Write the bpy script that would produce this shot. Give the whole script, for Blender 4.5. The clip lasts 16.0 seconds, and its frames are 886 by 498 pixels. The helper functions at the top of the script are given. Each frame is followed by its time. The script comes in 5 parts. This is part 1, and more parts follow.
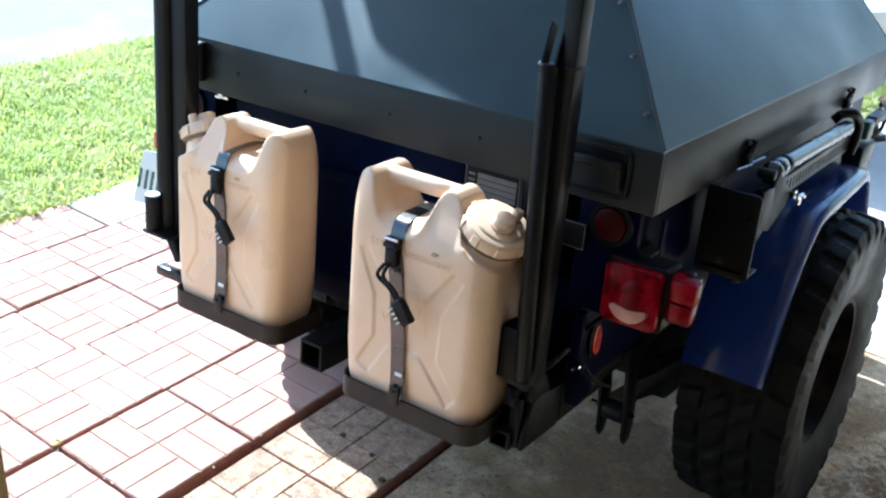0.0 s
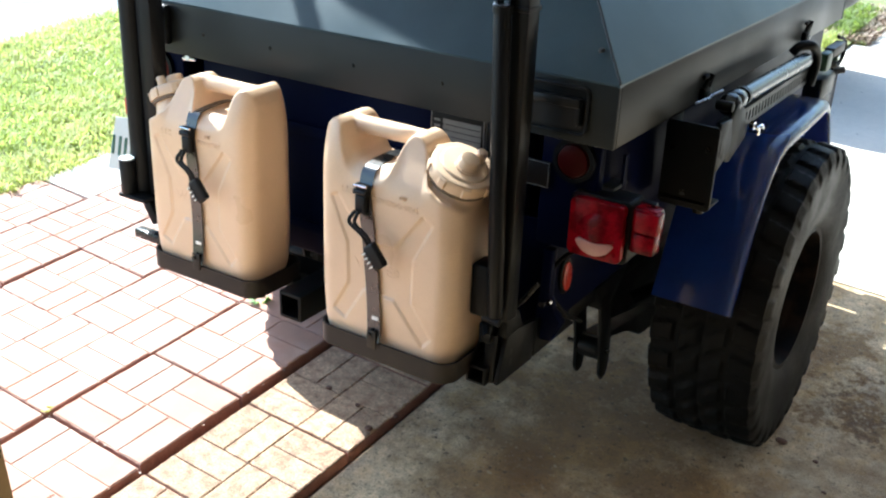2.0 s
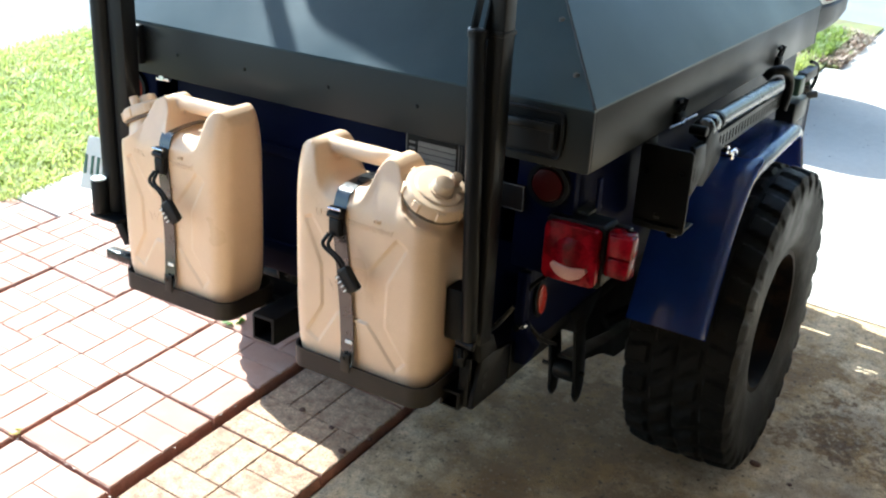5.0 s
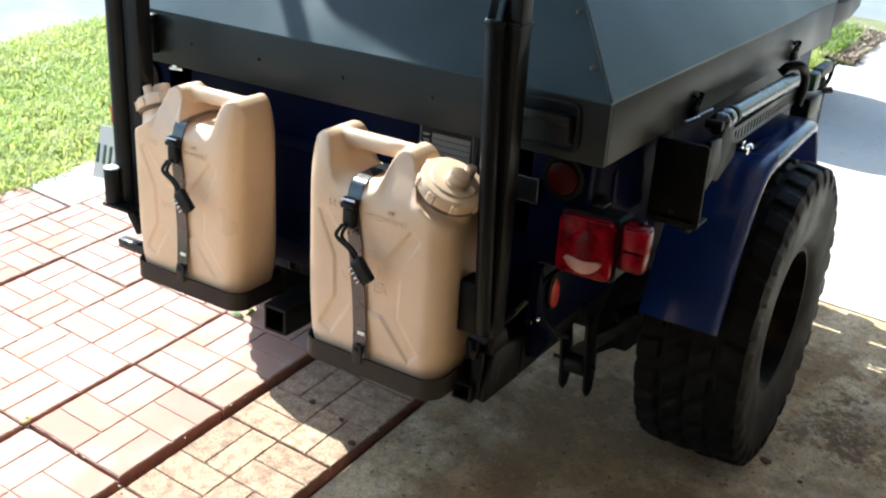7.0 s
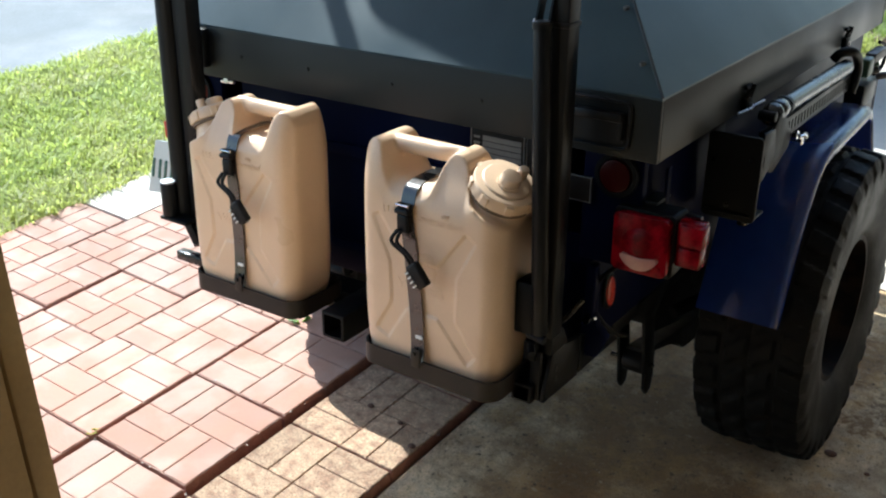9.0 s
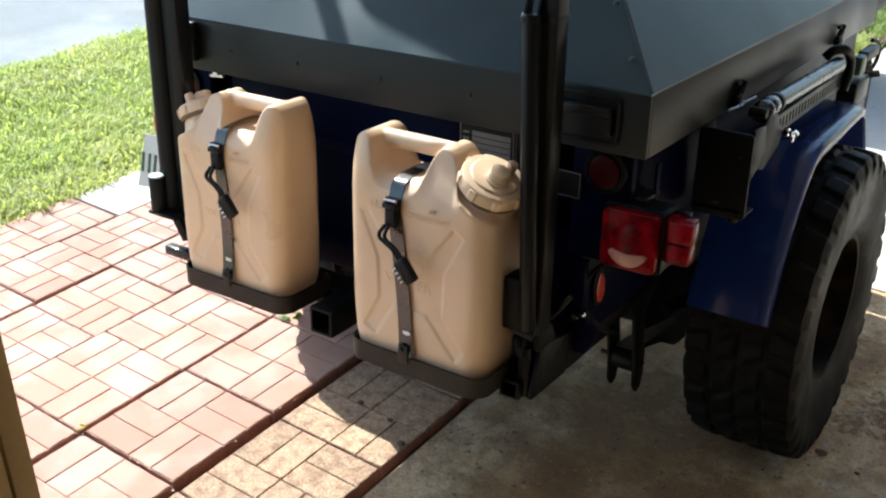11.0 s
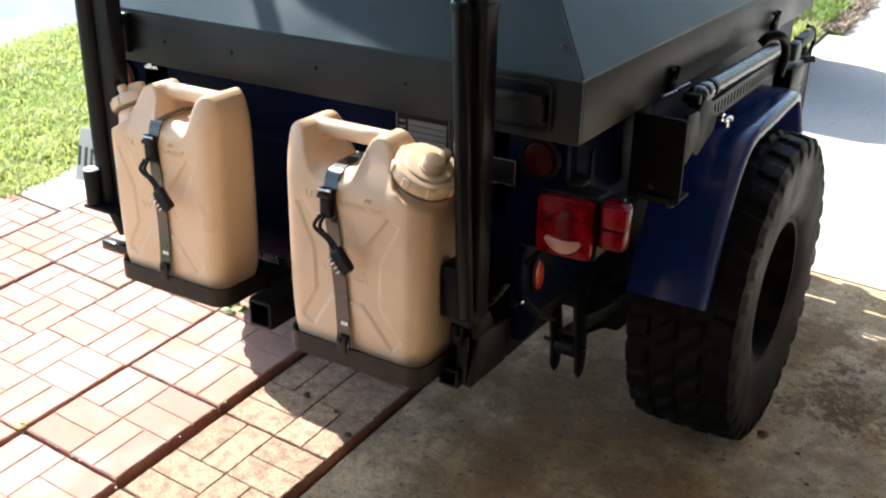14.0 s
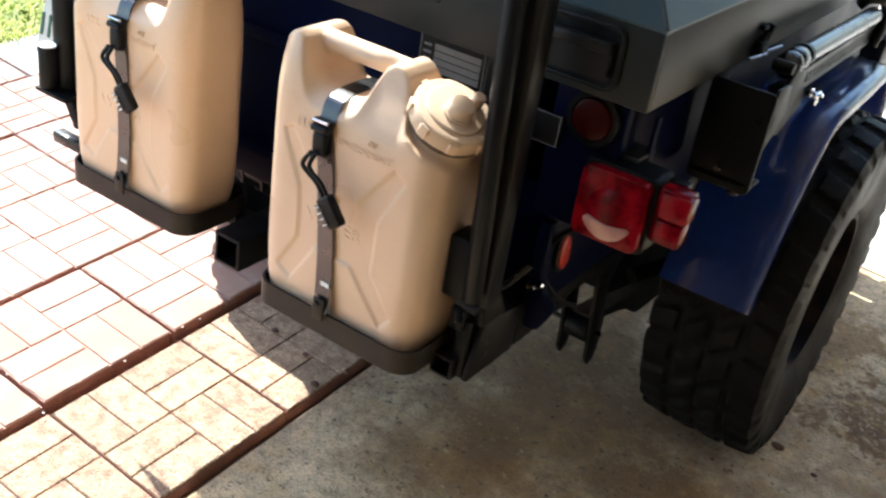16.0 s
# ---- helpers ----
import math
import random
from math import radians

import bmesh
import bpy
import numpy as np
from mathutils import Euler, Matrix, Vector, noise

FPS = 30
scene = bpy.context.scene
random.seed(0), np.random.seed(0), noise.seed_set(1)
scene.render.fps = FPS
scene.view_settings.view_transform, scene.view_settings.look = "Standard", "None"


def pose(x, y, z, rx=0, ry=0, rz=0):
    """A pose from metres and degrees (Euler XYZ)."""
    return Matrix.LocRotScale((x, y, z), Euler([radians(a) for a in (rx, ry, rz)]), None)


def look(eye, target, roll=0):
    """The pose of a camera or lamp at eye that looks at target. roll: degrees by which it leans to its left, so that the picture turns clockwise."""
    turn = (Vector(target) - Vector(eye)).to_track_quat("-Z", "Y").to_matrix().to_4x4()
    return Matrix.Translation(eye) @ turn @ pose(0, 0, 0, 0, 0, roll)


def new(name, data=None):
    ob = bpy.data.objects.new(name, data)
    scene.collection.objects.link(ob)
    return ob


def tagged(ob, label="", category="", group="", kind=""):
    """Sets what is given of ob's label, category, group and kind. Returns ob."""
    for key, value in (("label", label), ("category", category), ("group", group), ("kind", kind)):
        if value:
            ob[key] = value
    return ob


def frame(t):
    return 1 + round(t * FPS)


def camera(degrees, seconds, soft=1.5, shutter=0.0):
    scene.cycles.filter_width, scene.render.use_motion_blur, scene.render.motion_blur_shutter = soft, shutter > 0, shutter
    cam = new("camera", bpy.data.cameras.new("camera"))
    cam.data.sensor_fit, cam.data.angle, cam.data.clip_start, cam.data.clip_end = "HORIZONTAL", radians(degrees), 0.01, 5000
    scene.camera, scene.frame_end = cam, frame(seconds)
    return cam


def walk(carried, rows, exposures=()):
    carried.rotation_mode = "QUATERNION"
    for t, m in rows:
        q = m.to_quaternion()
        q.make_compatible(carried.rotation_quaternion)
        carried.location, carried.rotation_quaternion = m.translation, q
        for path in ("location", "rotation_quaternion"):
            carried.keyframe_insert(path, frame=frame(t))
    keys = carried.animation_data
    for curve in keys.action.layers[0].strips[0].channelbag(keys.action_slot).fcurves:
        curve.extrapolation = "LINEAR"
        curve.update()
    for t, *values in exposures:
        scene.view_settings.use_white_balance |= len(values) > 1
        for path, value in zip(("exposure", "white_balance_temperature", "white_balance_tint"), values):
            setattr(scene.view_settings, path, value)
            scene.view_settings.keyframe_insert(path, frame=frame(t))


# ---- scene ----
cam = camera(47.0, 16.0, soft=2.2, shutter=0.3)
PATH = [
    (0, (-0.032, 0.079, 1.955), (-1.061, 1.539, 1.055), 4.1),
    (0.5, (-0.009, 0.047, 1.983), (-1.031, 1.506, 1.074), 0.2),
    (1, (0.02, 0.037, 1.973), (-1, 1.502, 1.072), 0.6),
    (1.5, (0.031, 0.035, 1.95), (-0.969, 1.488, 1.008), 2),
    (2, (0.038, 0.041, 1.941), (-0.948, 1.493, 0.983), 1.6),
    (2.5, (0.028, 0.05, 1.942), (-0.948, 1.514, 0.99), 2.2),
    (3, (0.023, 0.046, 1.947), (-0.963, 1.505, 0.998), 1.7),
    (3.5, (0.026, 0.051, 1.943), (-0.936, 1.536, 1.011), 1.7),
    (4, (0.04, 0.057, 1.949), (-0.919, 1.55, 1.025), 2.4),
    (4.2, (0.04, 0.057, 1.949), (-0.9166, 1.5532, 1.0276), 2.4),
    (6.5, (0.02, 0.05, 1.942), (-0.946, 1.526, 1.001), 2.8),
    (7, (0.02, 0.051, 1.94), (-0.946, 1.53, 1.003), 2.9),
    (7.5, (0.016, 0.043, 1.949), (-0.969, 1.51, 1.014), 2),
    (8, (0.012, 0.038, 1.958), (-1.037, 1.457, 1.017), 0.9),
    (8.5, (0.012, 0.031, 1.951), (-1.035, 1.457, 1.018), -0.5),
    (9, (0.012, 0.04, 1.948), (-1.032, 1.464, 1.01), -0.5),
    (9.2, (0.012, 0.04, 1.948), (-1.0279, 1.4611, 1.0012), -0.5),
    (11.3, (0.023, 0.057, 1.935), (-1.0129, 1.4859, 0.9947), 0),
    (11.5, (0.023, 0.057, 1.935), (-0.996, 1.489, 0.981), 0),
    (12, (0.031, 0.101, 1.917), (-0.933, 1.556, 0.941), 0.4),
    (12.5, (0.044, 0.102, 1.917), (-0.893, 1.574, 0.939), 0.7),
    (13, (0.046, 0.095, 1.922), (-0.889, 1.57, 0.948), 0.8),
    (13.5, (0.051, 0.089, 1.932), (-0.9, 1.56, 0.967), 0.4),
    (14, (0.06, 0.084, 1.929), (-0.908, 1.551, 0.974), 0.2),
    (14.5, (0.063, 0.084, 1.923), (-0.91, 1.537, 0.953), 0.2),
    (15, (0.032, 0.173, 1.846), (-0.905, 1.607, 0.813), 1),
    (15.5, (-0.03, 0.39, 1.843), (-0.91, 1.8, 0.731), 8),
    (16, (-0.197, 0.397, 1.825), (-1.083, 1.798, 0.707), 8.8),
]
EXPOSURES = [
    (0.0, 1.7, 5200, 2), (0.5, 1.76, 5550, 1), (1.5, 1.79, 5830, 2), (3.5, 1.84, 5800, 1), (4.0, 1.86, 5730, 0), (6.5, 1.56, 5910, 1), (7.5, 1.41, 5980, 1), (8.0, 1.25, 6130, 4),
    (9.0, 1.1, 5950, 3), (11.5, 1.23, 6260, 5), (12.0, 1.3, 6310, 7), (12.5, 1.49, 6330, 8), (14.5, 1.45, 6280, 6), (15.0, 1.45, 6280, 7), (15.5, 1.94, 6080, 8), (16.0, 1.77, 6080, 6)]
walk(cam, [(t, look(eye, target, roll)) for t, eye, target, roll in PATH], EXPOSURES)

# ---- light: a sunny afternoon, sun from the lawn side ----
world = bpy.data.worlds.new("sky")
scene.world = world
world.use_nodes = True
wn = world.node_tree.nodes
sky = wn.new("ShaderNodeTexSky")
sky.sky_type, sky.sun_disc = "NISHITA", False
sky.sun_elevation, sky.sun_rotation = radians(41), radians(-66)
sky.air_density, sky.dust_density = 1.1, 1.0
world.node_tree.links.new(sky.outputs[0], wn["Background"].inputs[0])
wn["Background"].inputs[1].default_value = 0.15
sun = new("sun", bpy.data.lights.new("sun", "SUN"))
sun.data.energy, sun.data.angle, sun.data.color = 5.0, radians(0.53), (1.0, 0.97, 0.92)
sun.matrix_world = look((-10.4, 4.45, 10.2), (0, 0, 0.2))

# ---- materials ----


def mat(name, base, rough=0.5, metal=0.0, vary=0.15, scale=8.0, fine=120.0, bump=0.05, tint=None, amount=0.0, patch=3.0, coat=0.0, spec=0.5, island=0.0, piece=0.0, edge=(0.45, 0.6)):
    """Painted, moulded or mineral surface: grain and larger blotches in colour, roughness and relief."""
    m = bpy.data.materials.new(name)
    m.use_nodes = True
    nt = m.node_tree
    n, ln = nt.nodes, nt.links.new
    b = n["Principled BSDF"]
    b.inputs["Metallic"].default_value = metal
    b.inputs["Coat Weight"].default_value = coat
    b.inputs["Coat Roughness"].default_value = 0.08
    b.inputs["Specular IOR Level"].default_value = spec
    tc = n.new("ShaderNodeTexCoord")
    big, small, blot = (n.new("ShaderNodeTexNoise") for _ in range(3))
    place = tc.outputs["Object"]
    if piece:
        own, shift = n.new("ShaderNodeObjectInfo"), n.new("ShaderNodeVectorMath")
        shift.operation = "MULTIPLY_ADD"
        shift.inputs[1].default_value = (1, 1, 1)
        wide = n.new("ShaderNodeMath")
        wide.operation = "MULTIPLY"
        wide.inputs[1].default_value = 37
        ln(own.outputs["Random"], wide.inputs[0])
        ln(place, shift.inputs[0])
        ln(wide.outputs[0], shift.inputs[2])
        place = shift.outputs[0]
    for node, s, d in ((big, scale, 4), (small, fine, 3), (blot, patch, 6)):
        ln(place, node.inputs["Vector"])
        node.inputs["Scale"].default_value, node.inputs["Detail"].default_value = s, d
    add = n.new("ShaderNodeMath")
    ln(big.outputs["Fac"], add.inputs[0])
    ln(small.outputs["Fac"], add.inputs[1])
    rng = n.new("ShaderNodeMapRange")
    rng.inputs["From Min"].default_value, rng.inputs["From Max"].default_value = 0.6, 1.4
    rng.inputs["To Min"].default_value, rng.inputs["To Max"].default_value = 1 - vary, 1 + vary
    ln(add.outputs[0], rng.inputs["Value"])
    fac = rng.outputs[0]
    for weight, kind, out in ((island, "ShaderNodeNewGeometry", "Random Per Island"), (piece, "ShaderNodeObjectInfo", "Random")):
        if weight:
            g = n.new(kind)
            r2 = n.new("ShaderNodeMapRange")
            r2.inputs["To Min"].default_value, r2.inputs["To Max"].default_value = 1 - weight, 1 + weight
            ln(g.outputs[out], r2.inputs["Value"])
            mul = n.new("ShaderNodeMath")
            mul.operation = "MULTIPLY"
            ln(fac, mul.inputs[0])
            ln(r2.outputs[0], mul.inputs[1])
            fac = mul.outputs[0]
    mix = n.new("ShaderNodeMix")
    mix.data_type = "RGBA"
    mix.inputs["A"].default_value = (*base, 1)
    mix.inputs["B"].default_value = (*(tint or base), 1)
    r3 = n.new("ShaderNodeMapRange")
    r3.inputs["From Min"].default_value, r3.inputs["From Max"].default_value = edge
    r3.inputs["To Max"].default_value = amount
    ln(blot.outputs["Fac"], r3.inputs["Value"])
    ln(r3.outputs[0], mix.inputs["Factor"])
    sc = n.new("ShaderNodeVectorMath")
    sc.operation = "SCALE"
    ln(mix.outputs["Result"], sc.inputs[0])
    ln(fac, sc.inputs["Scale"])
    ln(sc.outputs[0], b.inputs["Base Color"])
    r4 = n.new("ShaderNodeMapRange")
    r4.inputs["From Min"].default_value, r4.inputs["From Max"].default_value = 0.3, 0.7
    r4.inputs["To Min"].default_value, r4.inputs["To Max"].default_value = max(rough * 0.8, 0.02), min(rough * 1.2, 1)
    ln(big.outputs["Fac"], r4.inputs["Value"])
    ln(r4.outputs[0], b.inputs["Roughness"])
    if bump:
        bp = n.new("ShaderNodeBump")
        bp.inputs["Strength"].default_value, bp.inputs["Distance"].default_value = bump, 0.004
        ln(add.outputs[0], bp.inputs["Height"])
        ln(bp.outputs[0], b.inputs["Normal"])
    return m


TAN = mat("tan_plastic", (0.69, 0.493, 0.335), 0.33, vary=0.05, scale=5, fine=260, bump=0.06, tint=(0.6, 0.415, 0.275), amount=0.5, patch=7)
TAN_CAP = mat("tan_cap_plastic", (0.63, 0.46, 0.315), 0.4, vary=0.06, scale=20, fine=300, bump=0.05)
BLACK = mat("black_powder_coat", (0.0042, 0.005, 0.0062), 0.45, vary=0.2, scale=14, fine=400, bump=0.08, tint=(0.008, 0.0085, 0.009), amount=0.35, patch=9, spec=0.11)
SATIN = mat("black_satin_steel", (0.007, 0.008, 0.0098), 0.4, vary=0.15, scale=10, fine=300, bump=0.03, tint=(0.013, 0.0135, 0.014), amount=0.4, patch=6, spec=0.16)
TRAY = mat("black_tray_steel", (0.0125, 0.0105, 0.0095), 0.5, vary=0.25, scale=12, fine=240, bump=0.1, tint=(0.028, 0.021, 0.016), amount=0.5, patch=8, spec=0.25)
WEB = mat("black_webbing", (0.012, 0.0115, 0.0115), 0.3, vary=0.25, scale=60, fine=900, bump=0.08, spec=0.6, coat=0.7)
# The lid's paler patches stand in for soft sky reflections.
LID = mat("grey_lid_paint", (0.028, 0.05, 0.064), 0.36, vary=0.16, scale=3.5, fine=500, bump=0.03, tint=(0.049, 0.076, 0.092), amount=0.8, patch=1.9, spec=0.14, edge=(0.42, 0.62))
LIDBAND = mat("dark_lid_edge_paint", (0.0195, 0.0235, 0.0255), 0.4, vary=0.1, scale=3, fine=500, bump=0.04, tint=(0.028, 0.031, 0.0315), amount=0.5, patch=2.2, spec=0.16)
# One trailer blue: tub copy darkened for shade, fenders brightened for sky sheen.
BLUE_SHADED = mat("shaded_blue_paint", (0.0011, 0.0031, 0.021), 0.45, vary=0.14, scale=4, fine=300, bump=0.015, tint=(0.0018, 0.0045, 0.026), amount=0.5, patch=5, spec=0.04)
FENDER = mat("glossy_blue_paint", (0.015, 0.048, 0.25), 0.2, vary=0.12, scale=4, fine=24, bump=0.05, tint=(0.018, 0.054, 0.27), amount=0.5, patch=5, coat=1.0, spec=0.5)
RUBBER = mat("tyre_rubber", (0.0038, 0.004, 0.0042), 0.6, vary=0.25, scale=9, fine=260, bump=0.3, tint=(0.0075, 0.0072, 0.0068), amount=0.5, patch=6, spec=0.11)
RIM = mat("dark_rim_paint", (0.004, 0.004, 0.0045), 0.6, vary=0.2, scale=8, bump=0.05, tint=(0.05, 0.025, 0.012), amount=0.3, patch=14, spec=0.06)
STEEL = mat("zinc_steel", (0.5, 0.5, 0.5), 0.3, metal=1.0, vary=0.15, scale=30, bump=0.05)
CHROME = mat("bright_steel", (0.75, 0.75, 0.76), 0.15, metal=1.0, vary=0.05, scale=30, bump=0.0)
RED = mat("red_lens", (0.21, 0.002, 0.008), 0.22, vary=0.3, scale=30, fine=200, bump=0.1, spec=0.1, tint=(0.06, 0.0, 0.002), amount=0.8, patch=26)
ORANGE = mat("orange_red_reflector", (0.5, 0.03, 0.015), 0.3, vary=0.2, scale=40, fine=400, bump=0.1)
DARKRED = mat("dark_red_reflector", (0.035, 0.001, 0.0018), 0.35, vary=0.2, scale=40, fine=400, bump=0.1, spec=0.12)
CRESCENT = mat("clear_lens_window", (0.45, 0.22, 0.19), 0.2, vary=0.15, scale=60, fine=400, bump=0.05)
PINK = mat("pale_red_reflector", (0.5, 0.1, 0.07), 0.4, vary=0.1, scale=20, bump=0.05)
TUBE = mat("burnished_black_tube", (0.033, 0.035, 0.038), 0.25, metal=0.7, vary=0.2, scale=20, fine=200, bump=0.05)
GREY = mat("grey_plastic", (0.06, 0.062, 0.065), 0.5, vary=0.15, scale=15, bump=0.05)
WHITE = mat("white_plastic", (0.75, 0.76, 0.75), 0.4, vary=0.05, scale=15, bump=0.02)
PLATEGREY = mat("licence_plate_paint", (0.55, 0.62, 0.64), 0.35, vary=0.08, scale=10, bump=0.03)
TEAL = mat("dark_green_paint", (0.02, 0.1, 0.085), 0.4, vary=0.1, bump=0.02)
OLIVE = mat("olive_green_paint", (0.02, 0.06, 0.035), 0.4, vary=0.2, scale=20, bump=0.05)
DATA = mat("black_data_plate", (0.007, 0.007, 0.008), 0.5, vary=0.1, bump=0.03, spec=0.2)
DATALINE = mat("aluminium_lines", (0.2, 0.21, 0.21), 0.45, vary=0.15, scale=40, bump=0.03)
PAVER = mat("red_concrete_paver", (0.41, 0.226, 0.166), 0.85, vary=0.2, scale=9, fine=330, bump=0.35, tint=(0.48, 0.325, 0.262), amount=0.7, patch=5, island=0.1, piece=0.13)
BRICKRED = mat("red_paver_side", (0.33, 0.155, 0.115), 0.9, vary=0.4, scale=40, fine=200, bump=0.8, tint=(0.22, 0.1, 0.072), amount=0.6, patch=20)
GROOVE = mat("dirt_in_paver_lines", (0.47, 0.305, 0.235), 0.95, vary=0.4, scale=40, fine=300, bump=0.5)
PAVERTAN = mat("worn_tan_paver", (0.48, 0.325, 0.21), 0.9, vary=0.7, scale=120, fine=230, bump=1.0, tint=(0.23, 0.118, 0.075), amount=0.65, patch=30, island=0.14, piece=0.14, edge=(0.46, 0.66))
SAND = mat("dark_joint_sand", (0.13, 0.068, 0.048), 0.95, vary=0.3, scale=30, fine=300, bump=0.5)
GRASS = mat("grass_blades", (0.41, 0.49, 0.17), 0.55, vary=0.35, scale=1.5, fine=20, bump=0.0, tint=(0.62, 0.6, 0.3), amount=0.85, patch=2.2, island=0.6)
RING = mat("brown_cap_gasket", (0.12, 0.08, 0.05), 0.6, vary=0.1, scale=20, bump=0.0)
LEAFY = mat("hedge_leaves", (0.15, 0.23, 0.05), 0.5, vary=0.3, scale=5, fine=30, bump=0.0, tint=(0.3, 0.3, 0.1), amount=0.6, patch=6, island=0.5)
LITTER = mat("dry_leaf_litter", (0.42, 0.34, 0.27), 0.8, vary=0.3, scale=5, fine=30, bump=0.0, tint=(0.28, 0.17, 0.12), amount=0.6, patch=9, island=0.5)
CARGREY = mat("grey_bumper_plastic", (0.05, 0.052, 0.056), 0.5, vary=0.08, scale=6, fine=200, bump=0.05, spec=0.3)
CARWHITE = mat("white_car_paint", (0.7, 0.7, 0.68), 0.25, vary=0.03, scale=3, bump=0.0, coat=0.4)
GLASS = mat("dark_car_window", (0.01, 0.012, 0.013), 0.08, vary=0.1, scale=2, bump=0.0)
SOIL = mat("lawn_soil", (0.16, 0.18, 0.06), 0.95, vary=0.4, scale=12, fine=90, bump=0.6, tint=(0.14, 0.11, 0.06), amount=0.6, patch=5)
ROADM = mat("pale_asphalt", (0.2, 0.215, 0.222), 0.95, vary=0.25, scale=2, fine=120, bump=0.3, tint=(0.28, 0.29, 0.295), amount=0.9, patch=0.8, spec=0.1)
TIMBER = mat("tan_painted_timber", (0.34, 0.225, 0.095), 0.6, vary=0.12, scale=6, fine=90, bump=0.12, tint=(0.27, 0.17, 0.07), amount=0.5, patch=3)
PLASTER = mat("cream_wall_plaster", (0.42, 0.36, 0.28), 0.85, vary=0.06, scale=4, fine=120, bump=0.3)
BLOCKER = mat("brown_blocker_plaster", (0.11, 0.085, 0.065), 0.9, vary=0.1, scale=4, fine=120, bump=0.3)
SOFFIT = mat("white_soffit_paint", (0.66, 0.68, 0.7), 0.8, vary=0.08, scale=2, fine=60, bump=0.2)
CEIL = mat("white_ceiling_paint", (0.72, 0.7, 0.66), 0.85, vary=0.05, scale=3, fine=90, bump=0.15)
LEAF = mat("dry_leaf", (0.3, 0.17, 0.06), 0.7, vary=0.3, scale=30, bump=0.1)
CHIP = mat("pale_concrete_crumbs", (0.42, 0.35, 0.3), 0.9, vary=0.3, scale=60, bump=0.2)
MOSS = mat("yellow_moss", (0.42, 0.4, 0.06), 0.7, vary=0.3, scale=60, bump=0.0)
WEED = mat("weed_leaf", (0.2, 0.4, 0.06), 0.5, vary=0.2, scale=30, bump=0.0)


def concrete(name, base, tint, stains, vary=0.55, bump=1.0):
    """Old driveway concrete: sandy grain and stains; each stain is noise scale, level, amount, colour, and where it lies."""
    m = mat(name, base, 0.88, vary=vary, scale=26, fine=210, bump=bump, tint=tint, amount=0.7, patch=1.7, edge=(0.42, 0.66))
    nt = m.node_tree
    n, ln = nt.nodes, nt.links.new
    b = n["Principled BSDF"]
    col = b.inputs["Base Color"].links[0].from_socket
    tc = n.new("ShaderNodeTexCoord")

    def ramp(socket, lo, hi, a, c):
        r = n.new("ShaderNodeMapRange")
        for key, v in (("From Min", lo), ("From Max", hi), ("To Min", a), ("To Max", c)):
            r.inputs[key].default_value = v
        ln(socket, r.inputs["Value"])
        return r.outputs[0]

    for scale, rough, lo, hi, amount, colour, at, reach in stains:
        noi = n.new("ShaderNodeTexNoise")
        noi.inputs["Scale"].default_value, noi.inputs["Detail"].default_value, noi.inputs["Roughness"].default_value = scale, 8, rough
        ln(tc.outputs["Object"], noi.inputs["Vector"])
        fac = noi.outputs["Fac"]
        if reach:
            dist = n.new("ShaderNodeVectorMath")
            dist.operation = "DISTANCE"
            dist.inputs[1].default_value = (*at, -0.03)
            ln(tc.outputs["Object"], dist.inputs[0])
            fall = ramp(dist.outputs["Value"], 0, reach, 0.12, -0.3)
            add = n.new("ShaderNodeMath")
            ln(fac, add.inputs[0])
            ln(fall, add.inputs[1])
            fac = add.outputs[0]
        mix = n.new("ShaderNodeMix")
        mix.data_type = "RGBA"
        mix.inputs["B"].default_value = (*colour, 1)
        ln(ramp(fac, lo, hi, 0, amount), mix.inputs["Factor"])
        ln(col, mix.inputs["A"])
        col = mix.outputs["Result"]
    # small round pits, gathered in loose patches
    vor, gate = n.new("ShaderNodeTexVoronoi"), n.new("ShaderNodeTexNoise")
    vor.inputs["Scale"].default_value, gate.inputs["Scale"].default_value = 21, 3.1
    ln(tc.outputs["Object"], vor.inputs["Vector"])
    ln(tc.outputs["Object"], gate.inputs["Vector"])
    mul = n.new("ShaderNodeMath")
    mul.operation = "MULTIPLY"
    ln(ramp(vor.outputs["Distance"], 0.07, 0.13, 0.9, 0), mul.inputs[0])
    ln(ramp(gate.outputs["Fac"], 0.5, 0.56, 0, 1), mul.inputs[1])
    mix = n.new("ShaderNodeMix")
    mix.data_type = "RGBA"
    mix.inputs["B"].default_value = (0.05, 0.034, 0.022, 1)
    ln(mul.outputs[0], mix.inputs["Factor"])
    ln(col, mix.inputs["A"])
    ln(mix.outputs["Result"], b.inputs["Base Color"])
    return m


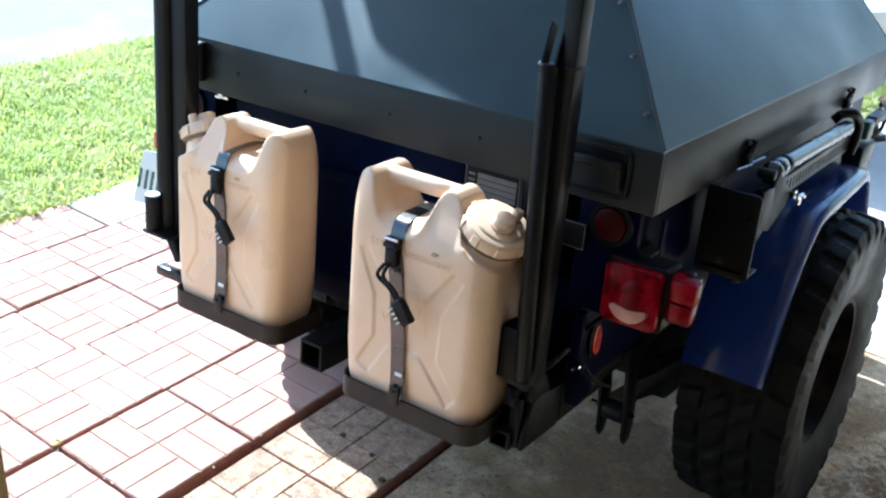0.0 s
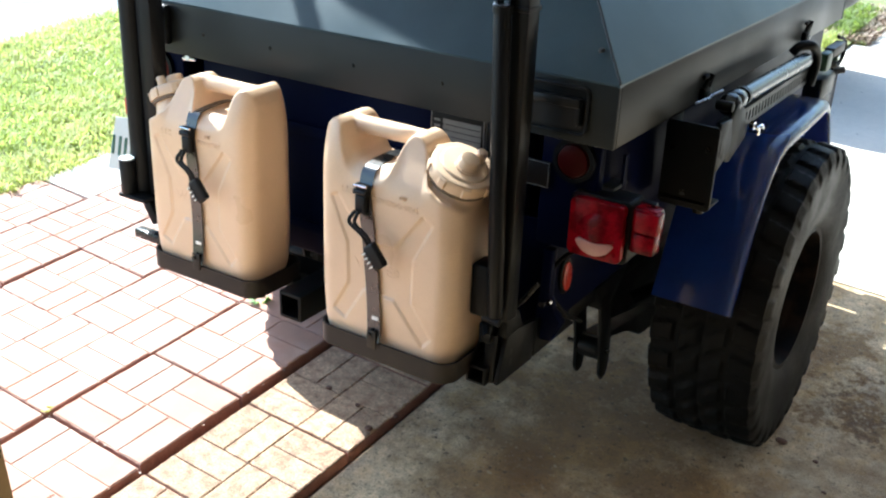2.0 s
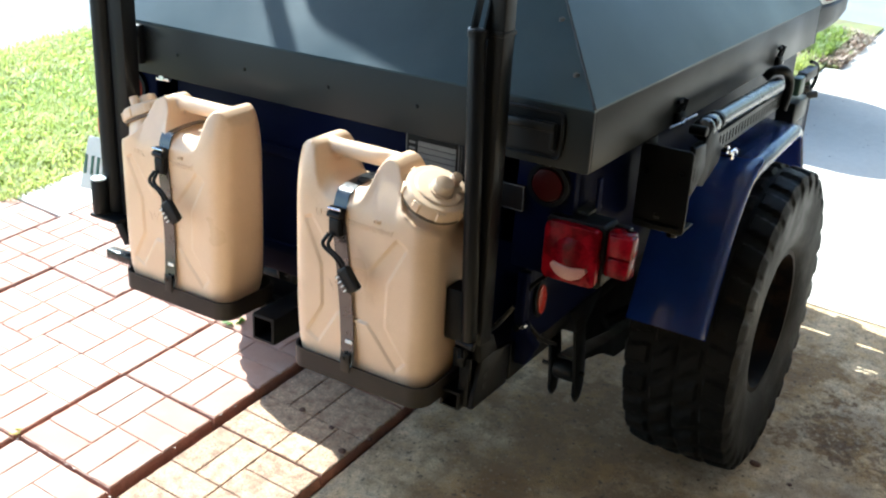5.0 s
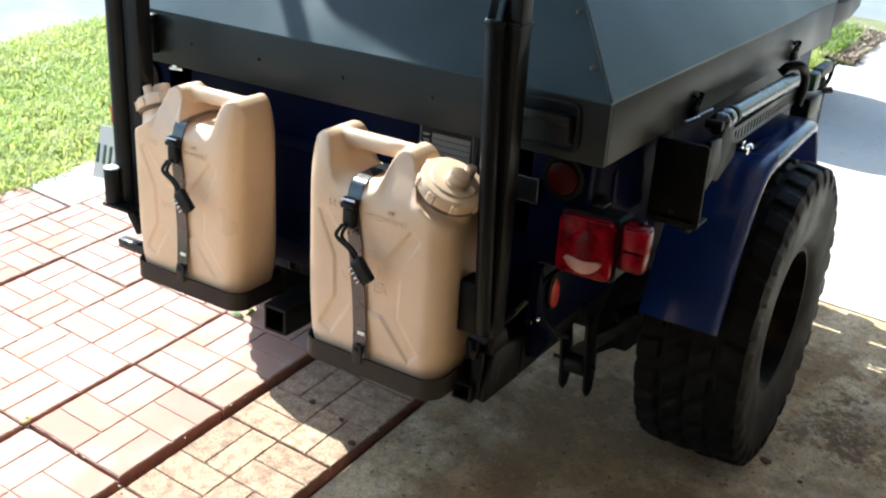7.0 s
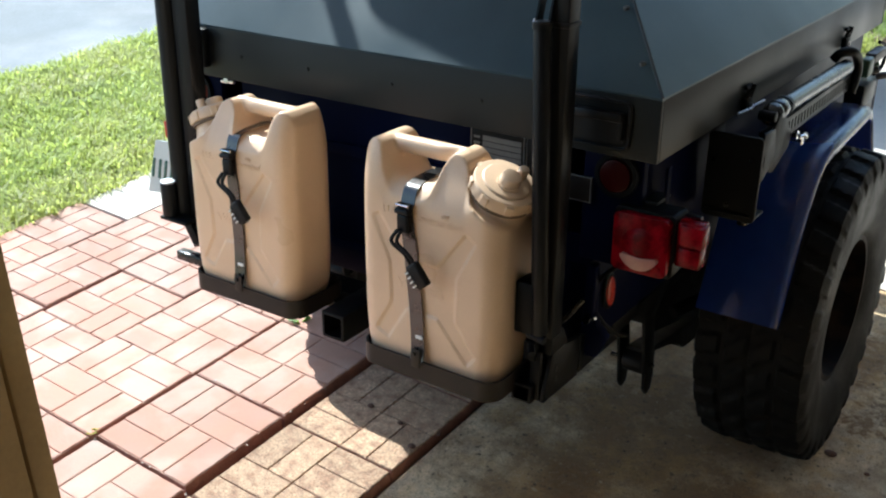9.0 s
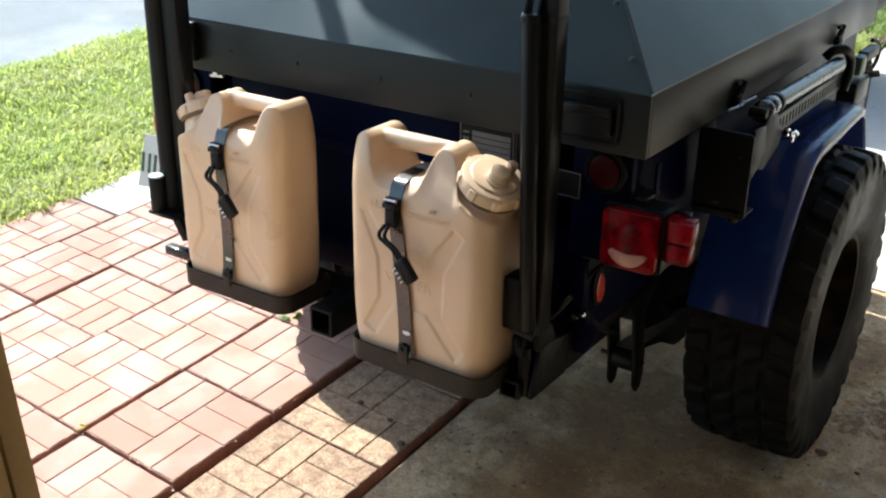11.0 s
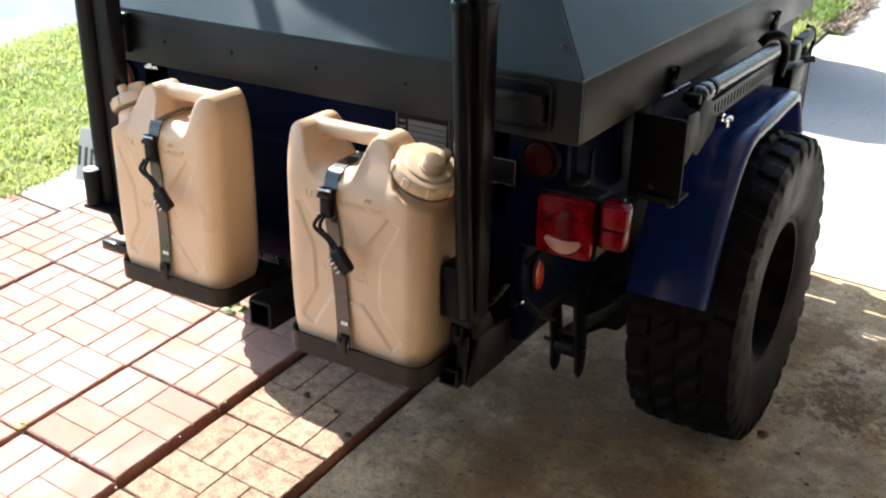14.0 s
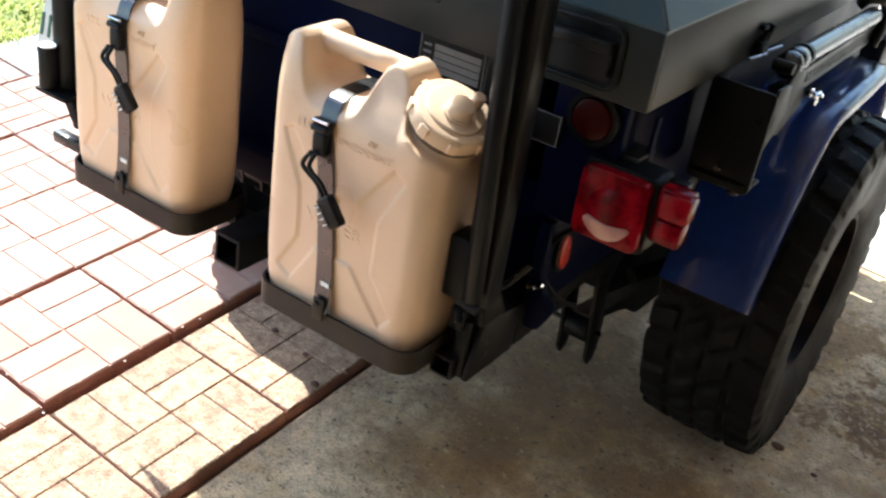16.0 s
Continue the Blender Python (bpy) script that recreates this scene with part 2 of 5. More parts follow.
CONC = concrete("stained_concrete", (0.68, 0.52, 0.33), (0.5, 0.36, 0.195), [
    (2.6, 0.65, 0.48, 0.66, 0.7, (0.3, 0.17, 0.065), (0, 0), 0),
    (3.5, 0.55, 0.36, 0.6, 0.75, (0.52, 0.43, 0.31), (-0.36, 2.5), 0.6),
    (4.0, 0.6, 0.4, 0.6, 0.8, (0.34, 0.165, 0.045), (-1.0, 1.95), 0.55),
    # Brown patch under the trailer, deepened also in place of shade there.
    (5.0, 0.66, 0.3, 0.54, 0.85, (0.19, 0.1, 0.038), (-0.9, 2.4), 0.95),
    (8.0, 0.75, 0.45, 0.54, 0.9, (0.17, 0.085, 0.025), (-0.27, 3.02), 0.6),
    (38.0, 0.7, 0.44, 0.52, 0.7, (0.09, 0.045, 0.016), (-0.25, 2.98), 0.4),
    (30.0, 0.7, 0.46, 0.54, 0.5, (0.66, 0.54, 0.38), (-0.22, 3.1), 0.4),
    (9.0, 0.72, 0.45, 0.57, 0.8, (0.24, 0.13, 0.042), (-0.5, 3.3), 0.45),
    (6.5, 0.72, 0.5, 0.64, 0.6, (0.4, 0.245, 0.09), (0, 0), 0),
    (48.0, 0.6, 0.61, 0.66, 0.7, (0.07, 0.05, 0.032), (0, 0), 0),
    (110.0, 0.6, 0.57, 0.66, 0.65, (0.13, 0.09, 0.055), (0, 0), 0),
    (75.0, 0.65, 0.62, 0.69, 0.4, (0.7, 0.6, 0.44), (0, 0), 0),
    (14.0, 0.78, 0.52, 0.66, 0.65, (0.2, 0.125, 0.055), (0, 0), 0),
    (30.0, 0.7, 0.6, 0.7, 0.4, (0.66, 0.55, 0.38), (0, 0), 0)])
# Paler, cleaner copy of CONC: the sun-washed look is put into the colour.
PALE = concrete("pale_concrete", (0.6, 0.56, 0.49), (0.54, 0.5, 0.43), [(24.0, 0.6, 0.64, 0.72, 0.4, (0.4, 0.34, 0.27), (0, 0), 0)], 0.1, 0.2)


def thin_leaf(m, colour, share):
    """Lets light through blades and leaves."""
    n, ln = m.node_tree.nodes, m.node_tree.links.new
    tr = n.new("ShaderNodeBsdfTranslucent")
    tr.inputs["Color"].default_value = (*colour, 1)
    mx = n.new("ShaderNodeMixShader")
    mx.inputs[0].default_value = share
    ln(n["Principled BSDF"].outputs[0], mx.inputs[1])
    ln(tr.outputs[0], mx.inputs[2])
    ln(mx.outputs[0], n["Material Output"].inputs["Surface"])


thin_leaf(GRASS, (0.5, 0.57, 0.16), 0.55)
thin_leaf(LEAFY, (0.3, 0.4, 0.08), 0.45)
thin_leaf(WEED, (0.3, 0.5, 0.06), 0.4)

# ---- building helpers ----
BASE = {}
PIVOT = Vector((-0.93, 1.6, 0.67))
TRAILER = Matrix.Translation(PIVOT) @ pose(0, 0, 0, -4.5, -2.0, 1.5) @ Matrix.Translation(-PIVOT)
FLAT = Matrix.Identity(4)


def thing(name, base, label, category, frame_of=FLAT, group="", kind=""):
    """An Empty at the base of a thing; its parts are built in the coordinates of frame_of."""
    ob = new(name)
    ob.empty_display_size = 0.05
    ob.matrix_world = frame_of @ Matrix.Translation(base)
    BASE[ob.name] = Vector(base)
    return tagged(ob, label, category, group, kind)


def mesh_of(name, bm, material, smooth=35):
    me = bpy.data.meshes.new(name)
    bmesh.ops.recalc_face_normals(bm, faces=bm.faces)
    bm.to_mesh(me)
    bm.free()
    me.materials.append(material)
    if smooth:
        me.shade_smooth()
        me.set_sharp_from_angle(angle=radians(smooth))
    return me


def part(name, bm, material, parent, label="", smooth=35):
    base = BASE[parent.name]
    bmesh.ops.translate(bm, verts=bm.verts, vec=-base)
    ob = new(name, mesh_of(name, bm, material, smooth))
    ob.parent = parent
    BASE[ob.name] = base
    return tagged(ob, label)


def solid(name, bm, material, label, category, kind="", smooth=35, group="", at=None):
    """A thing that is one mesh, in world coordinates."""
    if at is not None:
        bmesh.ops.translate(bm, verts=bm.verts, vec=-Vector(at))
    ob = new(name, mesh_of(name, bm, material, smooth))
    if at is not None:
        ob.location = at
    BASE[ob.name] = Vector(at or (0, 0, 0))
    return tagged(ob, label, category, group, kind)


def bevel(bm, width, seg=2, geom=None):
    bmesh.ops.bevel(bm, geom=geom or list(bm.edges), offset=width, segments=seg, affect="EDGES", profile=0.5, clamp_overlap=True)
    return bm


def box(x0, x1, y0, y1, z0, z1, b=0.003, seg=2, m=None):
    bm = bmesh.new()
    bmesh.ops.create_cube(bm, size=1, matrix=Matrix.Translation(((x0 + x1) / 2, (y0 + y1) / 2, (z0 + z1) / 2)) @ Matrix.Diagonal((x1 - x0, y1 - y0, z1 - z0, 1)))
    if b:
        bevel(bm, b, seg)
    if m is not None:
        bmesh.ops.transform(bm, matrix=m, verts=bm.verts)
    return bm


def join(*bms):
    out = bms[0]
    for bm in bms[1:]:
        me = bpy.data.meshes.new("t")
        bm.to_mesh(me)
        bm.free()
        out.from_mesh(me)
        bpy.data.meshes.remove(me)
    return out


def rod(a, b, r, n=16, r2=None, bev=0.0):
    """A round bar from a to b."""
    a, b = Vector(a), Vector(b)
    bm = bmesh.new()
    m = Matrix.Translation((a + b) / 2) @ (b - a).to_track_quat("Z", "Y").to_matrix().to_4x4()
    bmesh.ops.create_cone(bm, cap_ends=True, segments=n, radius1=r, radius2=r if r2 is None else r2, depth=(b - a).length, matrix=m)
    if bev:
        bevel(bm, bev, 2, [e for e in bm.edges if any(len(f.verts) > 4 for f in e.link_faces)])
    return bm


def tube(a, b, r, wall=0.003, n=20):
    """A round pipe, open at both ends."""
    a, b = Vector(a), Vector(b)
    q = (b - a).to_track_quat("Z", "Y").to_matrix()
    bm = bmesh.new()
    rings = []
    for p, rr in ((a, r), (b, r), (b, r - wall), (a, r - wall)):
        rings.append([bm.verts.new(p + q @ Vector((rr * math.cos(i * 2 * math.pi / n), rr * math.sin(i * 2 * math.pi / n), 0))) for i in range(n)])
    for k in range(4):
        r0, r1 = rings[k], rings[(k + 1) % 4]
        for i in range(n):
            bm.faces.new((r0[i], r0[(i + 1) % n], r1[(i + 1) % n], r1[i]))
    return bm


def square_tube(x0, x1, y0, y1, z0, z1, wall, axis="y", b=0.004):
    """A square steel tube, open along the axis."""
    bm = bmesh.new()
    if axis == "y":
        c = [(x0, z0), (x1, z0), (x1, z1), (x0, z1)]
        d = [(x0 + wall, z0 + wall), (x1 - wall, z0 + wall), (x1 - wall, z1 - wall), (x0 + wall, z1 - wall)]
        mk = lambda p, s: (p[0], s, p[1])
        s0, s1 = y0, y1
    elif axis == "x":
        c = [(y0, z0), (y1, z0), (y1, z1), (y0, z1)]
        d = [(y0 + wall, z0 + wall), (y1 - wall, z0 + wall), (y1 - wall, z1 - wall), (y0 + wall, z1 - wall)]
        mk = lambda p, s: (s, p[0], p[1])
        s0, s1 = x0, x1
    else:
        c = [(x0, y0), (x1, y0), (x1, y1), (x0, y1)]
        d = [(x0 + wall, y0 + wall), (x1 - wall, y0 + wall), (x1 - wall, y1 - wall), (x0 + wall, y1 - wall)]
        mk = lambda p, s: (p[0], p[1], s)
        s0, s1 = z0, z1
    rings = [[bm.verts.new(mk(p, s)) for p in prof] for prof, s in ((c, s0), (c, s1), (d, s1), (d, s0))]
    for k in range(4):
        for i in range(4):
            bm.faces.new((rings[k][i], rings[k][(i + 1) % 4], rings[(k + 1) % 4][(i + 1) % 4], rings[(k + 1) % 4][i]))
    outer = set(rings[0]) | set(rings[1])
    if b:
        bevel(bm, b, 2, [e for e in bm.edges if e.verts[0] in outer and e.verts[1] in outer])
    return bm


def prism(points, axis, s0, s1, b=0.0, seg=2):
    """A polygon drawn in the plane across the axis and pushed from s0 to s1."""
    bm = bmesh.new()
    mk = {"x": lambda p, s: (s, p[0], p[1]), "y": lambda p, s: (p[0], s, p[1]), "z": lambda p, s: (p[0], p[1], s)}[axis]
    r0 = [bm.verts.new(mk(p, s0)) for p in points]
    r1 = [bm.verts.new(mk(p, s1)) for p in points]
    bm.faces.new(r0)
    bm.faces.new(r1[::-1])
    k = len(points)
    for i in range(k):
        bm.faces.new((r0[i], r0[(i + 1) % k], r1[(i + 1) % k], r1[i]))
    bmesh.ops.recalc_face_normals(bm, faces=bm.faces)
    if b:
        bevel(bm, b, seg)
    return bm


def sweep(points, r, n=10, flat=None):
    """A cable, pipe or strap along a line of points. flat: (half width, half thickness, width direction)."""
    pts = [Vector(p) for p in points]
    bm = bmesh.new()
    rings = []
    for i, p in enumerate(pts):
        d = (pts[min(i + 1, len(pts) - 1)] - pts[max(i - 1, 0)]).normalized()
        if flat:
            w = Vector(flat[2]).normalized()
            u = d.cross(w).normalized()
            w = u.cross(d).normalized()
            ring = [p + w * a * flat[0] + u * c * flat[1] for a, c in ((-1, -1), (1, -1), (1, 1), (-1, 1))]
        else:
            u = d.orthogonal().normalized() if i == 0 else (u - d * u.dot(d)).normalized()
            w = d.cross(u)
            ring = [p + (u * math.cos(k * 2 * math.pi / n) + w * math.sin(k * 2 * math.pi / n)) * r for k in range(n)]
        rings.append([bm.verts.new(v) for v in ring])
    for a, c in zip(rings, rings[1:]):
        k = len(a)
        for i in range(k):
            bm.faces.new((a[i], a[(i + 1) % k], c[(i + 1) % k], c[i]))
    bm.faces.new(rings[0][::-1])
    bm.faces.new(rings[-1])
    return bm


def curve(points, steps=8):
    """A smooth line through points (Catmull-Rom)."""
    p = [Vector(q) for q in points]
    p = [p[0] * 2 - p[1], *p, p[-1] * 2 - p[-2]]
    out = []
    for i in range(1, len(p) - 2):
        for s in range(steps):
            t = s / steps
            out.append(0.5 * (2 * p[i] + (p[i + 1] - p[i - 1]) * t + (2 * p[i - 1] - 5 * p[i] + 4 * p[i + 1] - p[i + 2]) * t * t + (3 * p[i] - p[i - 1] - 3 * p[i + 1] + p[i + 2]) * t ** 3))
    return out + [p[-2]]


def rounded(x0, x1, y0, y1, r, n=6):
    """Points of a rounded rectangle."""
    out = []
    for cx, cy, a0 in ((x1 - r, y1 - r, 0), (x0 + r, y1 - r, 90), (x0 + r, y0 + r, 180), (x1 - r, y0 + r, 270)):
        for i in range(n + 1):
            a = radians(a0 + 90 * i / n)
            out.append((cx + r * math.cos(a), cy + r * math.sin(a)))
    return out


def bolt(at, way, r=0.006, h=0.006):
    at, way = Vector(at), Vector(way)
    return rod(at, at + way * h, r, 6)


def letters(text, size, depth):
    """The outline of a word in the built-in font, as a bmesh in the x-y plane."""
    cu = bpy.data.curves.new("t", "FONT")
    cu.body, cu.size, cu.extrude, cu.align_x, cu.align_y, cu.resolution_u = text, size, depth, "CENTER", "CENTER", 2
    ob = bpy.data.objects.new("t", cu)
    me = bpy.data.meshes.new_from_object(ob)
    bm = bmesh.new()
    bm.from_mesh(me)
    bpy.data.objects.remove(ob)
    bpy.data.curves.remove(cu)
    bpy.data.meshes.remove(me)
    return bm


FRONT = Matrix.Rotation(radians(90), 4, "X")  # a drawing in x-y stood up to face -y

# ---- ground, driveway, road, garage ----
solid("ground", box(-200, 200, -200, 200, -0.4, -0.12, 0), SOIL, "dry green-brown earth reaching the horizon", "ground", "structure", 0)
solid("road", box(-40, -5.66, -60, 60, -0.2, -0.03, 0), ROADM, "pale sunlit asphalt street beyond the lawn", "road", "structure", 0)
solid("street", box(-5.66, 40, 8.3, 60, -0.2, -0.035, 0), ROADM, "pale sunlit asphalt street past the driveway", "road", "structure", 0)
drive = box(-1.462, 9, -5.5, 3.74, -0.25, -0.03, 0.008)
solid("driveway", drive, CONC, "old stained concrete driveway slab with oil marks and specks, darkened under the trailer", "driveway", "structure", 0)
# The joint lies by the shadow edge; the sunlit side gets paler concrete.
solid("driveway_far", box(-1.462, 9, 3.748, 7.0, -0.25, -0.03, 0.008), PALE, "far concrete driveway slab, sunlit whiteness put into its colour", "driveway", "structure", 0)
solid("apron", box(-1.38, 9, 7.0, 8.3, -0.25, -0.034, 0), PALE, "pale concrete apron of the driveway", "driveway", "structure", 0)
lawn = box(-5.66, -3.76, -4, 7.0, -0.25, -0.012, 0)
solid("lawn_bed", lawn, SOIL, "earth of the lawn under the grass", "lawn", "structure", 0)
solid("lawn_bed_far", box(-5.66, -1.38, 7.0, 8.3, -0.25, -0.012, 0), SOIL, "earth of the planted strip by the street", "lawn", "structure", 0)
solid("lawn_bed_side", box(-3.76, -1.465, 5.2, 7.0, -0.25, -0.014, 0), SOIL, "earth of the lawn past the pavers", "lawn", "structure", 0)
pavement = solid("pavement", box(-3.757, -1.468, -4, 5.2, -0.25, -0.055, 0), SAND, "dark sand bed showing in the joints between the pavers", "pavement", "structure", 0)

solid("path_slab", box(-3.755, -3.434, 2.432, 5.2, -0.2, 0.0, 0.004), PALE, "pale concrete path beside the lawn", "path", "structure", 0)
# garage that the camera stands in, open towards the trailer
solid("wall_back", box(-1.3, 1.9, -4.7, -4.5, -0.03, 2.7, 0), PLASTER, "cream plastered back wall of the garage", "wall", "structure", 0)
# Unseen wall, set close and run past the opening to cut light.
solid("dimming_wall_right", box(1.7, 1.9, -4.5, 1.9, -0.03, 2.7, 0), PLASTER, "cream plastered side wall of the garage", "wall", "structure", 0)
# Unseen wall, added dark to keep sky light off the trailer's right side.
solid("light_block_wall", box(2.6, 2.8, 1.95, 11.0, -0.03, 3.2, 0), BLOCKER, "unseen brown wall added to block sky light from the right", "wall", "structure", 0)
# Unseen eave, added to block the sky above that side.
solid("light_block_eave", box(0.5, 2.9, 2.45, 11.0, 3.2, 3.26, 0), BLOCKER, "unseen brown eave added to block sky light from above", "eave", "structure", 0)
solid("wall_left", box(-1.3, -1.14, -4.5, 0.4, -0.03, 2.7, 0), PLASTER, "cream plastered side wall of the garage", "wall", "structure", 0)
solid("ceiling", box(-1.6, 5.2, -4.9, 0.6, 2.7, 2.85, 0), CEIL, "white painted garage ceiling", "ceiling", "structure", 0)
# Unseen roof; outline cut to shade lid, cans and concrete, leaving sun gaps.
eave = prism([(5.4, 0.6), (5.4, 3.6), (-1.9, 3.6), (-1.9, 3.3), (-4.25, 3.3), (-4.32, 2.63), (-3.08, 2.63), (-2.95, 2.45), (-2.75, 2.42), (-2.63, 2.4), (-2.6, 2.1), (-1.66, 0.6)], "z", 2.72, 2.755)
solid("roof_eave", eave, SOFFIT, "unseen white roof eave, outline cut to place shade and sun patches", "eave", "structure", 0)
# Unseen batten, laid to cast the dark stripe on the lid.
beam = prism([(-1.75, 0.6), (-1.8, 0.6), (-3.2, 2.6), (-3.15, 2.6)], "z", 2.72, 2.755)
solid("roof_beam", beam, TIMBER, "unseen slim timber batten that casts the dark stripe on the lid", "beam", "structure", 0)
solid("roof_rafter", box(-1.86, -1.6, 0.5, 0.598, 2.72, 2.755, 0.003), TIMBER, "short timber rafter joining the batten to the eave", "rafter", "structure", 0)
jamb = thing("door_jamb", (-1.1, 0.5, -0.03), "tan painted timber door jamb of the garage", "door jamb", kind="structure")
part("post", box(-1.16, -1.022, 0.4, 0.548, -0.03, 2.7, 0.004), TIMBER, jamb)
part("stop", box(-1.16, -1.02, 0.55, 0.583, -0.03, 2.7, 0.004), TIMBER, jamb)

# ---- grass ----


def grass(name, x0, x1, y0, y1, count, h0, h1, z, label, seed, material=GRASS):
    """Blades of grass, each a bent strip of two faces, in tufts."""
    r = np.random.RandomState(seed)
    tufts = count // 8
    tx, ty, size = r.uniform(x0, x1, tufts), r.uniform(y0, y1, tufts), r.uniform(0.5, 1.5, tufts)
    pick = r.randint(0, tufts, count)
    x = np.clip(tx[pick] + r.normal(0, 0.026, count) * size[pick], x0, x1)
    y = np.clip(ty[pick] + r.normal(0, 0.026, count) * size[pick], y0, y1)
    a, lean, h, w = r.uniform(0, 2 * np.pi, count), r.uniform(0.3, 1.3, count), r.uniform(h0, h1, count) * size[pick], r.uniform(0.003, 0.0075, count)
    side = np.stack([np.cos(a), np.sin(a), np.zeros(count)], 1) * w[:, None]
    way = np.stack([-np.sin(a), np.cos(a), np.zeros(count)], 1)
    p = np.stack([x, y, np.full(count, z)], 1)
    up = np.array((0, 0, 1.0))
    mid = p + up * (h * 0.6)[:, None] + way * (h * lean * 0.35)[:, None]
    tip = p + up * (h * 0.9)[:, None] + way * (h * lean)[:, None]
    v = np.stack([p - side, p + side, mid + side * 0.8, mid - side * 0.8, tip], 1).reshape(-1, 3)
    i = np.arange(count)[:, None] * 5
    quads = (i + np.array([[0, 1, 2, 3]])).tolist()
    tris = (i + np.array([[3, 2, 4]])).tolist()
    me = bpy.data.meshes.new(name)
    me.from_pydata(v.tolist(), [], quads + tris)
    me.materials.append(material)
    return tagged(new(name, me), label, "grass", kind="stuff")


grass("lawn_grass", -5.64, -3.74, 1.2, 6.9, 90000, 0.025, 0.06, -0.015, "sunlit yellow-green lawn of short rough grass", 3)
grass("verge_grass", -3.74, -1.5, 5.2, 6.95, 12000, 0.03, 0.07, -0.015, "sunlit green grass past the pavers", 4)
grass("planting_strip", -3.6, -1.5, 7.05, 7.9, 14000, 0.03, 0.085, -0.015, "rough green ground cover beside the driveway", 5, LEAFY)

grass("leaf_litter", -2.3, -1.36, 7.0, 7.95, 6500, 0.02, 0.05, -0.025, "dry pale leaf litter at the edge of the planting", 6, LITTER)

# ---- pavers: concrete slabs scored like basket-woven bricks ----


def paver_mesh(name, w, d, material, seed):
    """One slab: a body with eight brick faces standing proud of the scored lines."""
    r = random.Random(seed)
    bm = box(-w / 2, w / 2, -d / 2, d / 2, -0.05, -0.0042, 0, 1)
    rim_edges = [e for e in bm.edges if abs(e.verts[0].co.z - e.verts[1].co.z) < 0.01]
    bmesh.ops.subdivide_edges(bm, edges=rim_edges, cuts=14, use_grid_fill=False)
    for f in bm.faces:
        f.material_index = 1 if f.calc_center_median().z > -0.0075 else 2
    for qx in (0, 1):
        for qy in (0, 1):
            for k in (0, 1):
                x0, y0, sx, sy = -w / 2 + qx * w / 2, -d / 2 + qy * d / 2, w / 2, d / 2
                if (qx + qy) % 2:
                    x0, sx = x0 + k * w / 4, w / 4
                else:
                    y0, sy = y0 + k * d / 4, d / 4
                g, t = 0.0014, r.uniform(-0.0006, 0.0006)
                n = 6
                ring = [(x0 + g + (sx - 2 * g) * a / n, y0 + g) for a in range(n)] + [(x0 + sx - g, y0 + g + (sy - 2 * g) * a / n) for a in range(n)] + [(x0 + sx - g - (sx - 2 * g) * a / n, y0 + sy - g) for a in range(n)] + [(x0 + g, y0 + sy - g - (sy - 2 * g) * a / n) for a in range(n)]
                low = [bm.verts.new((*p, -0.0048)) for p in ring]
                cx, cy = x0 + sx / 2, y0 + sy / 2
                mid, top = [], []
                for p in ring:
                    o = Vector((p[0] - cx, p[1] - cy))
                    u = Vector((math.copysign(1, o.x) if abs(abs(o.x) - sx / 2 + g) < 1e-5 else 0, math.copysign(1, o.y) if abs(abs(o.y) - sy / 2 + g) < 1e-5 else 0))
                    a, b = r.uniform(0.0006, 0.0018), r.uniform(0.0024, 0.0052)
                    mid.append(bm.verts.new((p[0] - u.x * a, p[1] - u.y * a, t - 0.0013)))
                    top.append(bm.verts.new((p[0] - u.x * b, p[1] - u.y * b, t)))
                m = len(ring)
                for q in range(m):
                    bm.faces.new((low[q], low[(q + 1) % m], mid[(q + 1) % m], mid[q]))
                    bm.faces.new((mid[q], mid[(q + 1) % m], top[(q + 1) % m], top[q]))
                bm.faces.new(top)
                bm.faces.new(low[::-1])
    # worn, chipped sides
    for v in bm.verts:
        if v.co.z > -0.045:
            for axis, half in ((0, w / 2), (1, d / 2)):
                if abs(abs(v.co[axis]) - half) < 0.007:
                    v.co[axis] -= math.copysign(0.0024 * (0.5 + noise.noise(v.co * 31 + Vector((seed * 7.1, 3, 0)))), v.co[axis])
    me = mesh_of(name, bm, material, 0)
    me.materials.append(GROOVE if material is PAVER else SAND)
    me.materials.append(BRICKRED)
    return me


PITCH = [0.4075, 0.4075, 0.4075, 0.36, 0.345, 0.335]
COLS = [(-1.484, -1.885), (-1.905, -2.308), (-2.315, -2.716), (-2.722, -3.082), (-3.088, -3.43), (-3.436, -3.755)]
OFFS = [1.408, 1.404, 1.395, 1.402, 1.435, 1.415]
rp = random.Random(11)
for c, ((xr, xl), off) in enumerate(zip(COLS, OFFS)):
    pitch = PITCH[c]
    w, d = xr - xl, pitch - 0.002
    me = paver_mesh("paver", w, d, PAVERTAN if c == 0 else PAVER, c)
    for i in range(-7, 12):
        yc = off + i * pitch + pitch / 2
        if yc > (2.42 if c == 5 else 5.1) or yc < -1.2:
            continue
        ob = new("paver", me)
        ob.parent = pavement
        k = 0.972 if (c, i) == (1, 0) else 1 - abs(rp.gauss(0, 0.002))
        ob.scale = (k, k, 1)
        lift = -0.014 if c == 0 else 0.004 if (c, i) == (1, 0) else 0.005 if (c, i) in ((2, 0), (2, -1), (2, -2), (4, 1)) else rp.uniform(-0.003, 0.003)
        ob.location = ((xr + xl) / 2 + rp.uniform(-0.002, 0.002), yc, lift)
        ob.rotation_euler = (rp.uniform(-0.006, 0.006), rp.uniform(-0.012, 0.002), rp.uniform(-0.004, 0.004) + (math.pi if (i + c) % 2 else 0))

